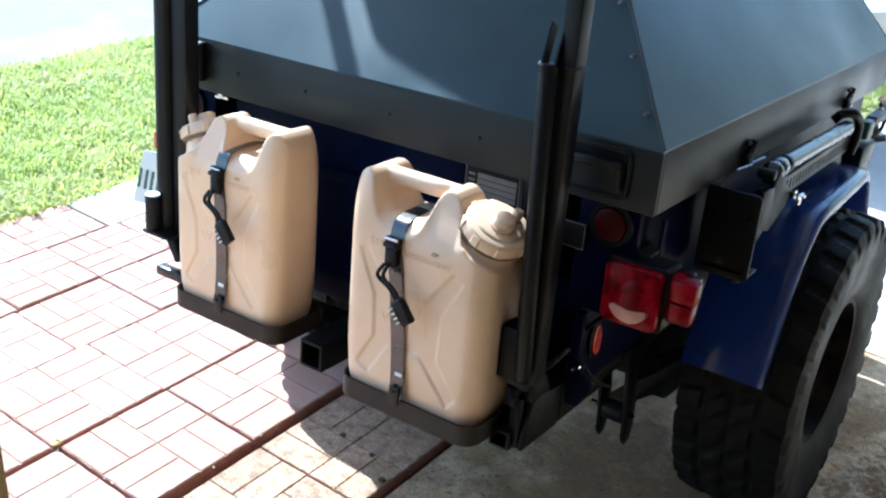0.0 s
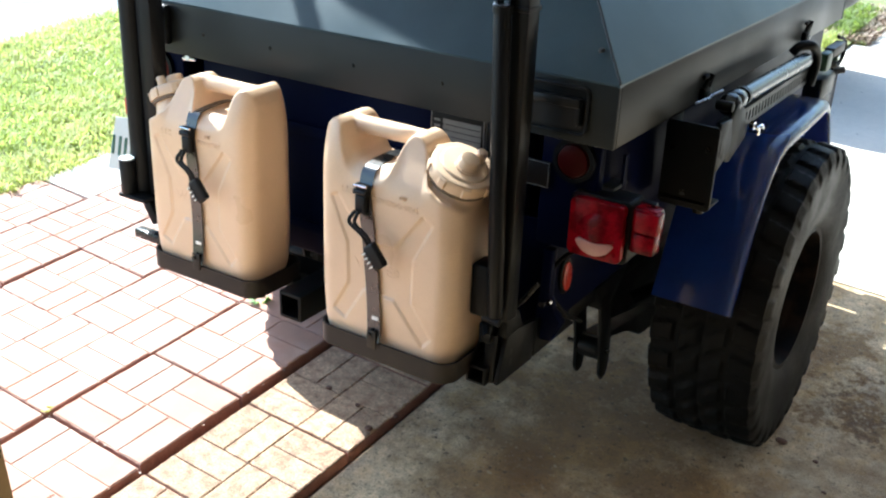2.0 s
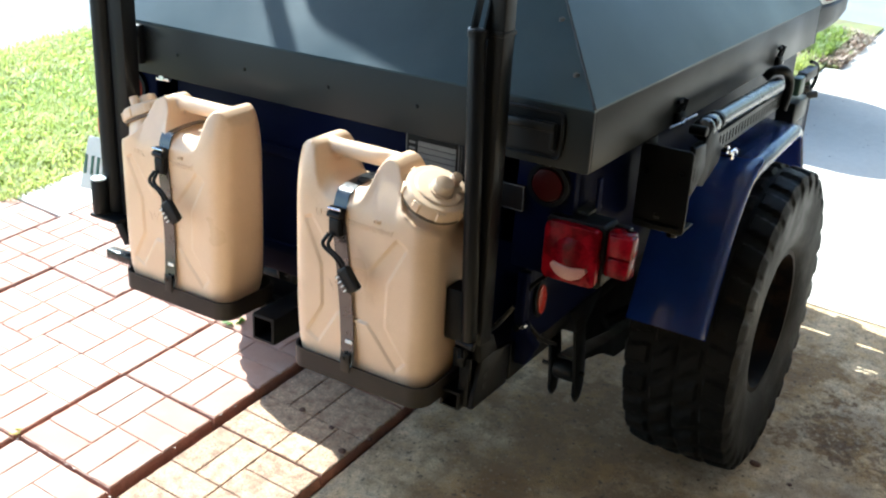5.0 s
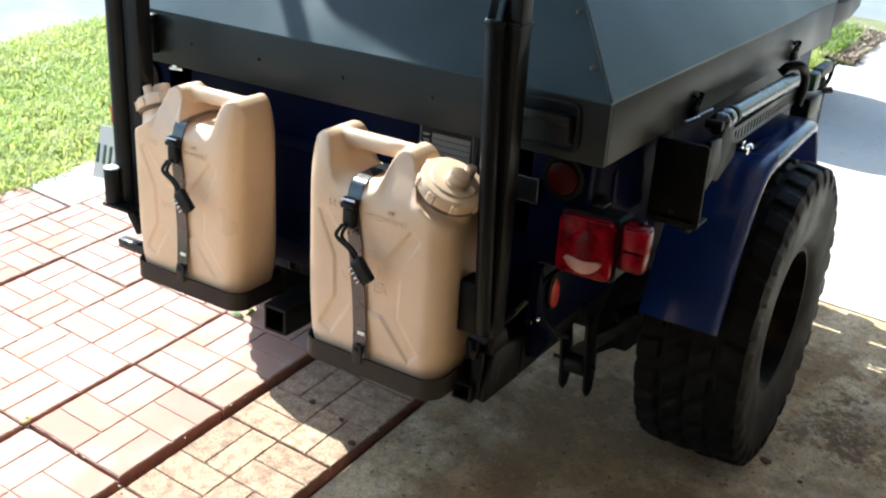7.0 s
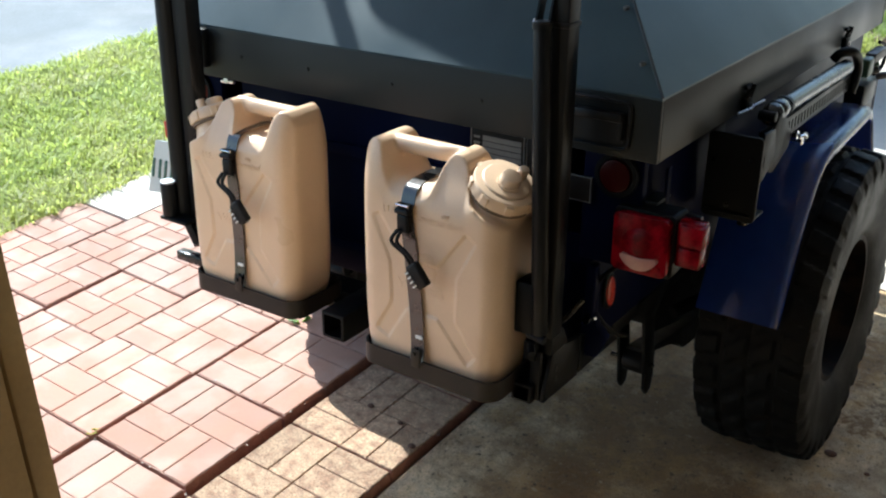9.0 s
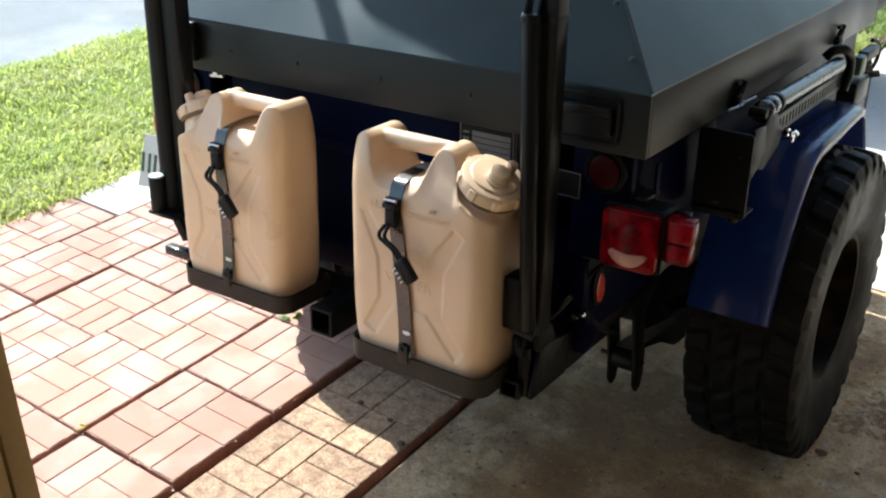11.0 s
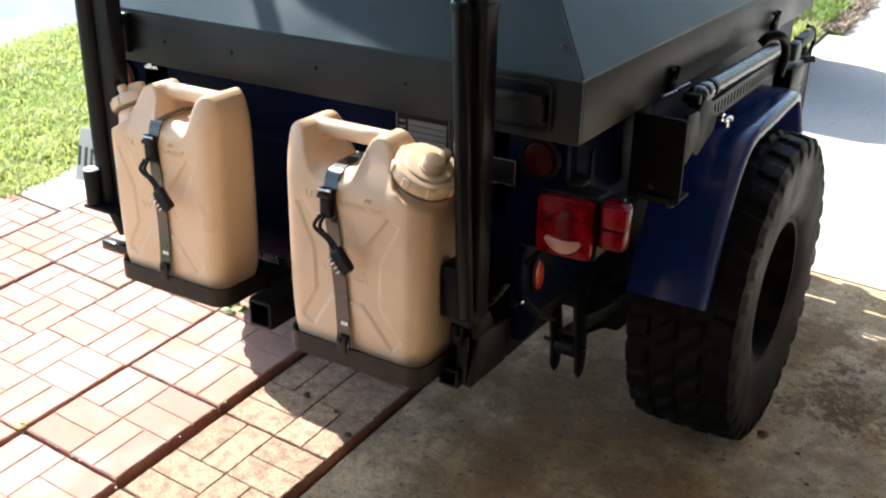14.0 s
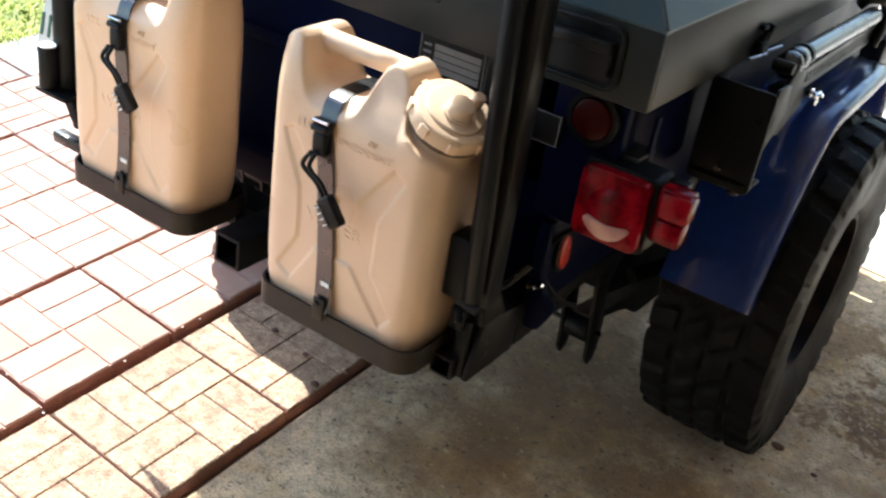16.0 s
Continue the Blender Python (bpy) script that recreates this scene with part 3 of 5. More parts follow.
# ---- the trailer, in its own level coordinates ----
trailer = thing("utility_trailer", (-1.43, 2.7, 0.05), "blue off-road trailer with grey metal lid and black rear rack", "trailer", TRAILER)
MID = -1.43  # its centre line

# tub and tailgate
# Unseen left wall: lower edge sloped to lay its shadow along the pavers.
part("tub_wall", prism([(1.802, 0.622), (1.95, 0.645), (2.25, 0.69), (3.54, 0.69), (3.54, 1.2), (1.802, 1.2)], "x", -2.1, -2.06, 0.005), BLUE_SHADED, trailer, "blue painted steel tub wall, colour darkened for shade")
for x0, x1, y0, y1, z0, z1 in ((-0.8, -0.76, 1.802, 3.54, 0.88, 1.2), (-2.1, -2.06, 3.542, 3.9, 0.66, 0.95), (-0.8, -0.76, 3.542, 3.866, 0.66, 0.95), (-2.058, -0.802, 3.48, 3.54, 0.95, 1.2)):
    part("tub_wall", box(x0, x1, y0, y1, z0, z1, 0.006), BLUE_SHADED, trailer, "blue painted steel tub wall, colour darkened for shade")
# Unseen low front, angled to bend the shadow edge on the driveway.
part("tub_wall", prism([(-2.1, 3.902), (-1.1, 3.902), (-0.76, 3.868), (-0.76, 3.896), (-1.12, 3.955), (-1.3, 3.96), (-2.1, 3.96)], "z", 0.66, 0.95, 0.004), BLUE_SHADED, trailer, "blue front wall of the tub, darkened, angled to set its shadow edge")
part("tub_floor", box(-2.058, -0.802, 1.835, 3.66, 0.88, 0.9, 0.003), BLUE_SHADED, trailer)
# the front of the floor is thin sheet; unseen slots are added to throw streaks of sun
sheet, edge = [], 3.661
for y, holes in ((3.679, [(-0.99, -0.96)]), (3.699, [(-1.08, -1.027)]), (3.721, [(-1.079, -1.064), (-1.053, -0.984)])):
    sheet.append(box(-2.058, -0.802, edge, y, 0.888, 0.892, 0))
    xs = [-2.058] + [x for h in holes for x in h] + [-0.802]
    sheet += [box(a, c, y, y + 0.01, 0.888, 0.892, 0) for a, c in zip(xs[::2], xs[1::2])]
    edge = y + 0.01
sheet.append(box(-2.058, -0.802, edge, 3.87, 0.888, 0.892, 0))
part("front_floor", join(*sheet), BLUE_SHADED, trailer, "thin blue sheet floor with slots added for sun streaks")
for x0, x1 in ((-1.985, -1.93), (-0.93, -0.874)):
    part("frame_rail", box(x0, x1, 1.8, 3.45, 0.665, 0.878, 0.006), BLUE_SHADED, trailer, "blue frame rail under the tub, colour darkened for shade")
tg = part("tailgate", box(-1.92, -0.94, 1.8, 1.83, 0.68, 1.19, 0.006), BLUE_SHADED, trailer, "blue painted tailgate, colour darkened for shade")
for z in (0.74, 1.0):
    part("rib", box(-1.9, -0.96, 1.79, 1.8, z, z + 0.03, 0.004), BLUE_SHADED, tg)
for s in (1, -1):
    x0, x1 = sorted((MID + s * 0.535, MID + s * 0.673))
    part("corner_post", box(x0, x1, 1.772, 1.8, 0.9, 1.19, 0.008), BLUE_SHADED, trailer)
    cx, cz = MID + s * 0.615, 1.106 if s > 0 else 1.1
    part("round_reflector", join(rod((cx, 1.775, cz), (cx, 1.755, cz), 0.036, 28, bev=0.006)), DARKRED if s > 0 else PINK, trailer, "round red reflector" if s > 0 else "pale round red reflector")
    part("reflector_ring", join(tube((cx, 1.774, cz), (cx, 1.76, cz), 0.048, 0.01, 28)), BLACK, trailer)
for x0, x1, y0, z0, z1, rows in ((-1.185, -1.045, 1.788, 1.03, 1.142, 4), (-1.04, -0.985, 1.788, 1.03, 1.142, 0), (-0.935, -0.868, 1.764, 1.035, 1.09, 0)):
    plate = part("data_plate", box(x0, x1, y0 - 0.004, y0 + 0.006, z0, z1, 0.001), DATA, trailer, "black stamped data plate with pale ruled lines")
    t, y = 0.002 if rows else 0.0012, y0 - 0.0055
    rim = join(box(x0, x1, y, y0, z0, z0 + t, 0), box(x0, x1, y, y0, z1 - t, z1, 0), box(x0, x0 + t, y, y0, z0 + t, z1 - t, 0), box(x1 - t, x1, y, y0, z0 + t, z1 - t, 0))
    part("rim", rim, DATALINE, plate)
    for k in range(rows):
        zc = z1 - 0.02 - k * 0.0135
        part("bar", box(x0 + 0.032 if rows == 4 else x0 + 0.01, x1 - 0.008, y, y0, zc - 0.006, zc + 0.0055, 0), DATALINE, plate)
        if rows == 4:
            part("mark", box(x0 + 0.008, x0 + 0.024, y, y0, zc - 0.0025, zc + 0.0025, 0), DATALINE, plate)

# lid: dark skirt, hipped grey panels, rounded nose
LX0, LX1, LY0, LY1, LZ0, LZ1 = -2.1, -0.712, 1.72, 3.54, 1.16, 1.292
t = 0.012
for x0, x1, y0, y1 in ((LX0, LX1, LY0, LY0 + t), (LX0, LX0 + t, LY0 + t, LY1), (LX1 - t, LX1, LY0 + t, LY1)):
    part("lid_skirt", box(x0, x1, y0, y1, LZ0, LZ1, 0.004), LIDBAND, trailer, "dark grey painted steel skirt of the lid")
RISE, INY, INX = 0.36, 0.36, 0.345


def panel(points, thick=0.006):
    bm = bmesh.new()
    f = bm.faces.new([bm.verts.new(p) for p in points])
    bmesh.ops.subdivide_edges(bm, edges=bm.edges, cuts=10, use_grid_fill=True)
    for v in bm.verts:
        v.co.z += 0.0025 * noise.noise(v.co * 2.3)
    f = bmesh.ops.extrude_face_region(bm, geom=list(bm.faces))
    for v in f["geom"]:
        if isinstance(v, bmesh.types.BMVert):
            v.co.z -= thick
    return bm


zt = LZ1 + RISE
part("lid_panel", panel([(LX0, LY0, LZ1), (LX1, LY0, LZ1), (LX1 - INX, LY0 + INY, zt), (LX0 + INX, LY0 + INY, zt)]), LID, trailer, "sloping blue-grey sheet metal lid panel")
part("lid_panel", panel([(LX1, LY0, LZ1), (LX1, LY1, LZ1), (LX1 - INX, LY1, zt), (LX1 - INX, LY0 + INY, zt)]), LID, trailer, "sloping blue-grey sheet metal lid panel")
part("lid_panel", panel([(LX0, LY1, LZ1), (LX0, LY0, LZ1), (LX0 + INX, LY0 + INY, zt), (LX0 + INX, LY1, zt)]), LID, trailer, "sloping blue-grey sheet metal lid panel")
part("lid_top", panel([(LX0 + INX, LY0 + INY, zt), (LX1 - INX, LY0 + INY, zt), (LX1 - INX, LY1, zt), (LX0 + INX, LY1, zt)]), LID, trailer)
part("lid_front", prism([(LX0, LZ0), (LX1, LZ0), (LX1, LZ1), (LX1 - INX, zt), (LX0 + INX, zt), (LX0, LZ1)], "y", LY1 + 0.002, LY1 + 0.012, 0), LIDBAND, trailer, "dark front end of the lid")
for s in (1, -1):
    c0 = Vector((LX1 if s > 0 else LX0, LY0, LZ1))
    c1 = Vector((LX1 - INX if s > 0 else LX0 + INX, LY0 + INY, zt))
    part("hip_seam", sweep([c0 + Vector((0, 0, 0.002)), c1 + Vector((0, 0, 0.002))], 0.0035, 6), LIDBAND, trailer)
    for k in range(4):
        p = c0.lerp(c1, 0.12 + 0.24 * k) + Vector((-s * 0.022, -0.004, -0.004 + 0.012))
        part("rivet", rod(p, p + Vector((0, -0.003, 0.0045)), 0.007, 12, 0.004), GREY, trailer)
for x in (-1.83, -1.61, -1.36, -1.12):
    part("rivet", rod((x, LY0, 1.225), (x, LY0 - 0.004, 1.225), 0.005, 10, 0.003), LIDBAND, trailer)
# sunken handle in the rear skirt
hp = part("lid_handle", join(*[prism(rounded(-0.918 + a, -0.772 - a, 1.18 + a, 1.276 - a, 0.016), "y", LY0 - d, LY0 - 0.0015, 0) for a, d in ((0, 0.006),)]), BLACK, trailer, "sunken black lid handle")
part("recess", prism(rounded(-0.906, -0.784, 1.19, 1.244, 0.01), "y", LY0 - 0.0085, LY0 - 0.0063, 0), DATA, hp)
part("grip", join(box(-0.912, -0.782, LY0 - 0.026, LY0 - 0.006, 1.236, 1.256, 0.006), box(-0.912, -0.9, LY0 - 0.02, LY0 - 0.006, 1.2, 1.25, 0.004), box(-0.794, -0.782, LY0 - 0.02, LY0 - 0.006, 1.2, 1.25, 0.004)), SATIN, hp)
rimline = [Vector((p[0], LY0 - 0.007, p[1])) for p in rounded(-0.918, -0.772, 1.18, 1.276, 0.016)]
part("rim", sweep(rimline + rimline[:2], 0.0038, 8), SATIN, hp)
part("latch", join(box(-1.972, -1.938, 1.698, 1.7195, 1.185, 1.285, 0.006), rod((-1.955, 1.7, 1.262), (-1.955, 1.685, 1.262), 0.015, 16, bev=0.004)), SATIN, trailer, "black lid latch")
part("tie_ring", join(rod((-1.93, 1.77, 1.145), (-1.93, 1.755, 1.145), 0.008, 12), rod((-1.95, 1.762, 1.14), (-1.905, 1.762, 1.143), 0.006, 10)), CHROME, trailer, "small bright steel fastener")

# rear rack beam, receiver and can trays
part("rear_beam", square_tube(-1.98, -0.875, 1.69, 1.77, 0.634, 0.68, 0.005, "x"), BLACK, trailer, "black steel rear cross beam")
rec = square_tube(-1.454, -1.386, 1.556, 1.75, 0.627, 0.696, 0.0075, "y")
part("receiver_tube", rec, BLACK, trailer, "black square hitch receiver tube")


def tray(x0, x1, y0, y1, z0, z1):
    """A shallow steel holder with rounded corners round a can's foot."""
    bm = bmesh.new()
    o, i = rounded(x0, x1, y0, y1, 0.042, 7), rounded(x0 + 0.005, x1 - 0.005, y0 + 0.005, y1 - 0.005, 0.038, 7)
    rings = [[bm.verts.new((*p, z)) for p in prof] for prof, z in ((o, z0), (o, z1), (i, z1), (i, z0 + 0.005))]
    k = len(o)
    for a, c in zip(rings, rings[1:]):
        for j in range(k):
            bm.faces.new((a[j], a[(j + 1) % k], c[(j + 1) % k], c[j]))
    bm.faces.new(rings[0])
    bm.faces.new(rings[3])
    return bm


part("can_tray", tray(-1.284, -0.926, 1.487, 1.683, 0.652, 0.698), TRAY, trailer, "dark steel can tray with rounded corners")
part("can_tray", tray(-1.862, -1.504, 1.522, 1.718, 0.662, 0.707), TRAY, trailer, "dark steel can tray with rounded corners")
part("tray_arm", join(box(-1.98, -1.5, 1.66, 1.7, 0.645, 0.668, 0.003), box(-1.29, -0.88, 1.64, 1.7, 0.63, 0.655, 0.003)), BLACK, trailer)

# right end of the rack: stub tube, gusset plate
part("stub_tube", square_tube(-0.935, -0.885, 1.572, 1.7, 0.628, 0.672, 0.006, "y"), BLACK, trailer)
gus = part("gusset", prism([(1.584, 0.634), (1.737, 0.632), (1.743, 0.728), (1.7, 0.735), (1.662, 0.742), (1.616, 0.741)], "x", -0.872, -0.86, 0.002), BLACK, trailer, "dull black gusset plate with slots")
for z in (0.672, 0.697):
    part("slot", prism(rounded(1.629, 1.64, z - 0.008, z + 0.008, 0.004, 4), "x", -0.8605, -0.8592, 0), DATA, gus)
part("gusset", prism([(1.748, 0.632), (1.915, 0.632), (1.96, 0.63), (1.9, 0.668), (1.8, 0.71), (1.75, 0.728)], "x", -0.873, -0.862, 0.002), BLACK, trailer, "dull black gusset plate")
part("end_plate", box(-0.9, -0.874, 1.588, 1.6, 0.632, 0.75, 0.003), BLACK, trailer)
part("stub_tube", square_tube(-1.966, -1.87, 1.566, 1.594, 0.694, 0.72, 0.004, "x"), TUBE, trailer)
part("rack_foot", prism([(-1.925, 0.64), (-1.865, 0.64), (-1.865, 0.72), (-1.885, 0.76), (-1.9, 0.82), (-1.925, 0.82)], "y", 1.618, 1.65, 0.003), BLACK, trailer)

# upright legs of the rack
leg = part("upright", square_tube(-0.894, -0.857, 1.6, 1.645, 0.78, 2.1, 0.004, "z", 0.009), SATIN, trailer, "black upright tube of the rear rack")
part("inner_tube", rod((-0.876, 1.58, 0.8), (-0.902, 1.58, 1.44), 0.0172, 24, bev=0.003), SATIN, leg)
part("collar", join(tube((-0.9013, 1.58, 1.425), (-0.9017, 1.58, 1.437), 0.0195, 0.003, 24), box(-0.896, -0.855, 1.597, 1.648, 1.426, 1.436, 0.002)), SATIN, leg)
part("pivot_bracket", join(prism([(1.575, 1.42), (1.6, 1.42), (1.625, 1.5), (1.605, 1.51)], "x", -0.919, -0.915, 0), prism([(1.575, 1.42), (1.6, 1.42), (1.625, 1.5), (1.605, 1.51)], "x", -0.892, -0.888, 0)), BLACK, leg)
part("pivot_bolt", rod((-0.923, 1.585, 1.435), (-0.919, 1.585, 1.435), 0.006, 8), STEEL, leg)
part("hinge_block", box(-0.93, -0.886, 1.566, 1.62, 0.795, 0.912, 0.005), BLACK, trailer, "black hinge block")
part("hinge_bolt", join(rod((-0.9, 1.575, 0.795), (-0.86, 1.575, 0.79), 0.01, 10), rod((-0.89, 1.57, 0.775), (-0.875, 1.55, 0.765), 0.008, 8)), SATIN, trailer)
part("foot_bracket", join(prism([(1.605, 0.74), (1.68, 0.743), (1.668, 0.765), (1.655, 0.79), (1.605, 0.79)], "x", -0.9, -0.858, 0.003), box(-0.912, -0.884, 1.578, 1.604, 0.73, 0.775, 0.004)), BLACK, trailer)
legl = part("upright", square_tube(-1.938, -1.889, 1.605, 1.65, 0.78, 2.1, 0.004, "z", 0.009), SATIN, trailer, "black upright tube of the rear rack")
part("inner_tube", rod((-1.97, 1.612, 0.8), (-1.963, 1.612, 2.1), 0.0255, 24), SATIN, legl)
knob = part("jack_foot", rod((-1.977, 1.572, 0.816), (-1.977, 1.572, 0.906), 0.0205, 24, bev=0.003), SATIN, trailer, "black cylinder with a pale top at the foot of the upright")
part("cap", rod((-1.977, 1.572, 0.906), (-1.977, 1.572, 0.911), 0.0195, 24, bev=0.002), PLATEGREY, knob, "pale cap")
part("foot_bracket", join(box(-1.999, -1.9, 1.552, 1.6, 0.806, 0.816, 0.003), prism([(-1.958, 0.804), (-1.925, 0.804), (-1.89, 0.745), (-1.915, 0.735)], "y", 1.585, 1.612, 0.003)), BLACK, trailer)

# tail light with side marker on its arm
lamp = part("tail_light", prism(rounded(-0.806, -0.672, 0.909, 1.048, 0.012), "y", 1.755, 1.82, 0.004), BLACK, trailer, "square red tail light in a black housing")
part("lens", join(prism(rounded(-0.8, -0.678, 0.915, 1.042, 0.014), "y", 1.735, 1.757, 0.005)), RED, lamp, "square red lens")
dome = bmesh.new()
bmesh.ops.create_uvsphere(dome, u_segments=28, v_segments=14, radius=0.05, matrix=Matrix.Translation((-0.736, 1.742, 0.972)) @ Matrix.Diagonal((1, 0.3, 1, 1)))
part("bulb_dome", dome, RED, lamp)
arc = [(-0.736 + 0.046 * math.cos(radians(a)), 0.972 + 0.046 * math.sin(radians(a))) for a in range(205, 336, 10)] + [(-0.7, 0.958), (-0.736, 0.953), (-0.772, 0.958)]
part("clear_window", prism(arc, "y", 1.7245, 1.738, 0.001), CRESCENT, lamp, "pale clear window at the foot of the lens")
mk = part("side_marker", join(box(-0.672, -0.618, 1.76, 1.8, 0.94, 1.04, 0.006), box(-0.666, -0.612, 1.752, 1.79, 0.99, 1.036, 0.006), box(-0.666, -0.616, 1.754, 1.79, 0.944, 0.986, 0.006)), RED, trailer, "small red side marker light")
part("back", box(-0.677, -0.64, 1.8, 1.82, 0.94, 1.04, 0.003), BLACK, mk)
part("lamp_arm", join(prism([(-0.875, 0.92), (-0.81, 0.9), (-0.81, 1.05), (-0.78, 1.07), (-0.86, 1.05)], "y", 1.8, 1.812, 0.002), box(-0.83, -0.73, 1.79, 1.86, 1.048, 1.056, 0.002)), LIDBAND, trailer, "dull grey bracket plate of the tail light")
part("lamp_arm", box(-0.735, -0.728, 1.83, 1.85, 1.04, 1.12, 0.002), BLUE_SHADED, trailer)
part("corner_plate", box(-0.99, -0.868, 1.8, 1.812, 0.66, 0.94, 0.002), BLUE_SHADED, trailer)
part("frame_end", join(box(-0.872, -0.846, 1.77, 1.798, 0.76, 0.89, 0.006), prism([(-0.882, 0.664), (-0.835, 0.668), (-0.81, 0.72), (-0.835, 0.745), (-0.845, 0.775), (-0.875, 0.775)], "y", 1.771, 1.796, 0.005)), BLUE_SHADED, trailer, "blue painted frame end")
part("reflector_ring", prism([(1.895 + 0.03 * math.cos(a * math.pi / 12) - 0.004 * math.sin(a * math.pi / 12), 0.778 + 0.047 * math.sin(a * math.pi / 12)) for a in range(24)], "x", -0.8735, -0.8665, 0.001), BLACK, trailer)
part("side_reflector", prism([(1.895 + 0.021 * math.cos(a * math.pi / 12) - 0.004 * math.sin(a * math.pi / 12), 0.778 + 0.038 * math.sin(a * math.pi / 12)) for a in range(24)], "x", -0.871, -0.862, 0.002), ORANGE, trailer, "oval orange-red reflector")
part("wire", sweep(curve([(-0.79, 1.8, 0.91), (-0.84, 1.79, 0.86), (-0.865, 1.79, 0.8), (-0.845, 1.81, 0.745), (-0.835, 1.87, 0.69), (-0.83, 1.92, 0.662)]), 0.005), BLACK, trailer)
part("wire", sweep(curve([(-0.873, 1.66, 0.79), (-0.85, 1.662, 0.818), (-0.824, 1.67, 0.858)]), 0.0055), TUBE, trailer)
part("ground_bolt", join(rod((-0.858, 1.771, 0.76), (-0.858, 1.758, 0.76), 0.008, 8), rod((-0.843, 1.771, 0.767), (-0.843, 1.76, 0.767), 0.006, 8)), CHROME, trailer, "bright earth bolt")

# left tail light, seen edge on, with the licence plate under it
lampl = part("tail_light", box(-2.215, -2.14, 1.803, 1.84, 0.925, 0.985, 0.006), BLACK, trailer)
# Brighter than the right lens: its sunlit look is put into the colour.
part("lens", box(-2.222, -2.15, 1.78, 1.802, 0.93, 0.982, 0.006), ORANGE, lampl, "red lens")
plate = part("licence_plate", prism([(-2.331, 0.744), (-2.035, 0.772), (-2.005, 0.934), (-2.275, 0.912)], "y", 1.79, 1.792, 0), PLATEGREY, trailer, "pale licence plate with dark green marks")
for x in (-2.298, -2.271, -2.247, -2.221):
    part("bar", prism([(x - 0.0085, 0.796), (x, 0.796), (x + 0.015, 0.856), (x + 0.0065, 0.856)], "y", 1.787, 1.79, 0), TEAL, plate)
part("plate_bracket", box(-2.1, -2.06, 1.7925, 1.803, 0.8, 0.85, 0.001), BLACK, trailer)

# fenders
FEN = [(2.238, 0.622), (2.262, 0.67), (2.3, 0.755), (2.345, 0.856), (2.371, 0.903), (2.4, 0.945), (2.432, 0.98), (2.466, 1.003), (2.505, 1.015), (2.56, 1.021), (2.9, 1.037), (2.95, 1.03), (2.985, 1.0), (3.19, 0.72)]


def fender(x_in, x_out, shift=0.0):
    """A bent sheet over the wheel with a turned-down outer lip."""
    bm = bmesh.new()
    s = 1 if x_out > x_in else -1
    cols = [(x_in, 0.0), (x_out - s * 0.03, 0.0), (x_out - s * 0.018, -0.002), (x_out - s * 0.008, -0.007), (x_out - s * 0.002, -0.016), (x_out, -0.032)]
    rows = []
    n = len(FEN)
    for k, (y, z) in enumerate(FEN):
        a, c = FEN[max(k - 1, 0)], FEN[min(k + 1, n - 1)]
        d = Vector((c[0] - a[0], c[1] - a[1])).normalized()
        nrm = Vector((-d.y, d.x))
        rows.append([bm.verts.new((x, y + shift + nrm.x * o, z + nrm.y * o)) for x, o in cols])
    for a, c in zip(rows, rows[1:]):
        for i in range(len(cols) - 1):
            bm.faces.new((a[i], a[i + 1], c[i + 1], c[i]))
    bmesh.ops.solidify(bm, geom=list(bm.faces), thickness=0.004)
    return bm


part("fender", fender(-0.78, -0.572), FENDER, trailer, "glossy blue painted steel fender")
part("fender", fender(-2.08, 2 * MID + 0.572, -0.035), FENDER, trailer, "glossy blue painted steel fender")

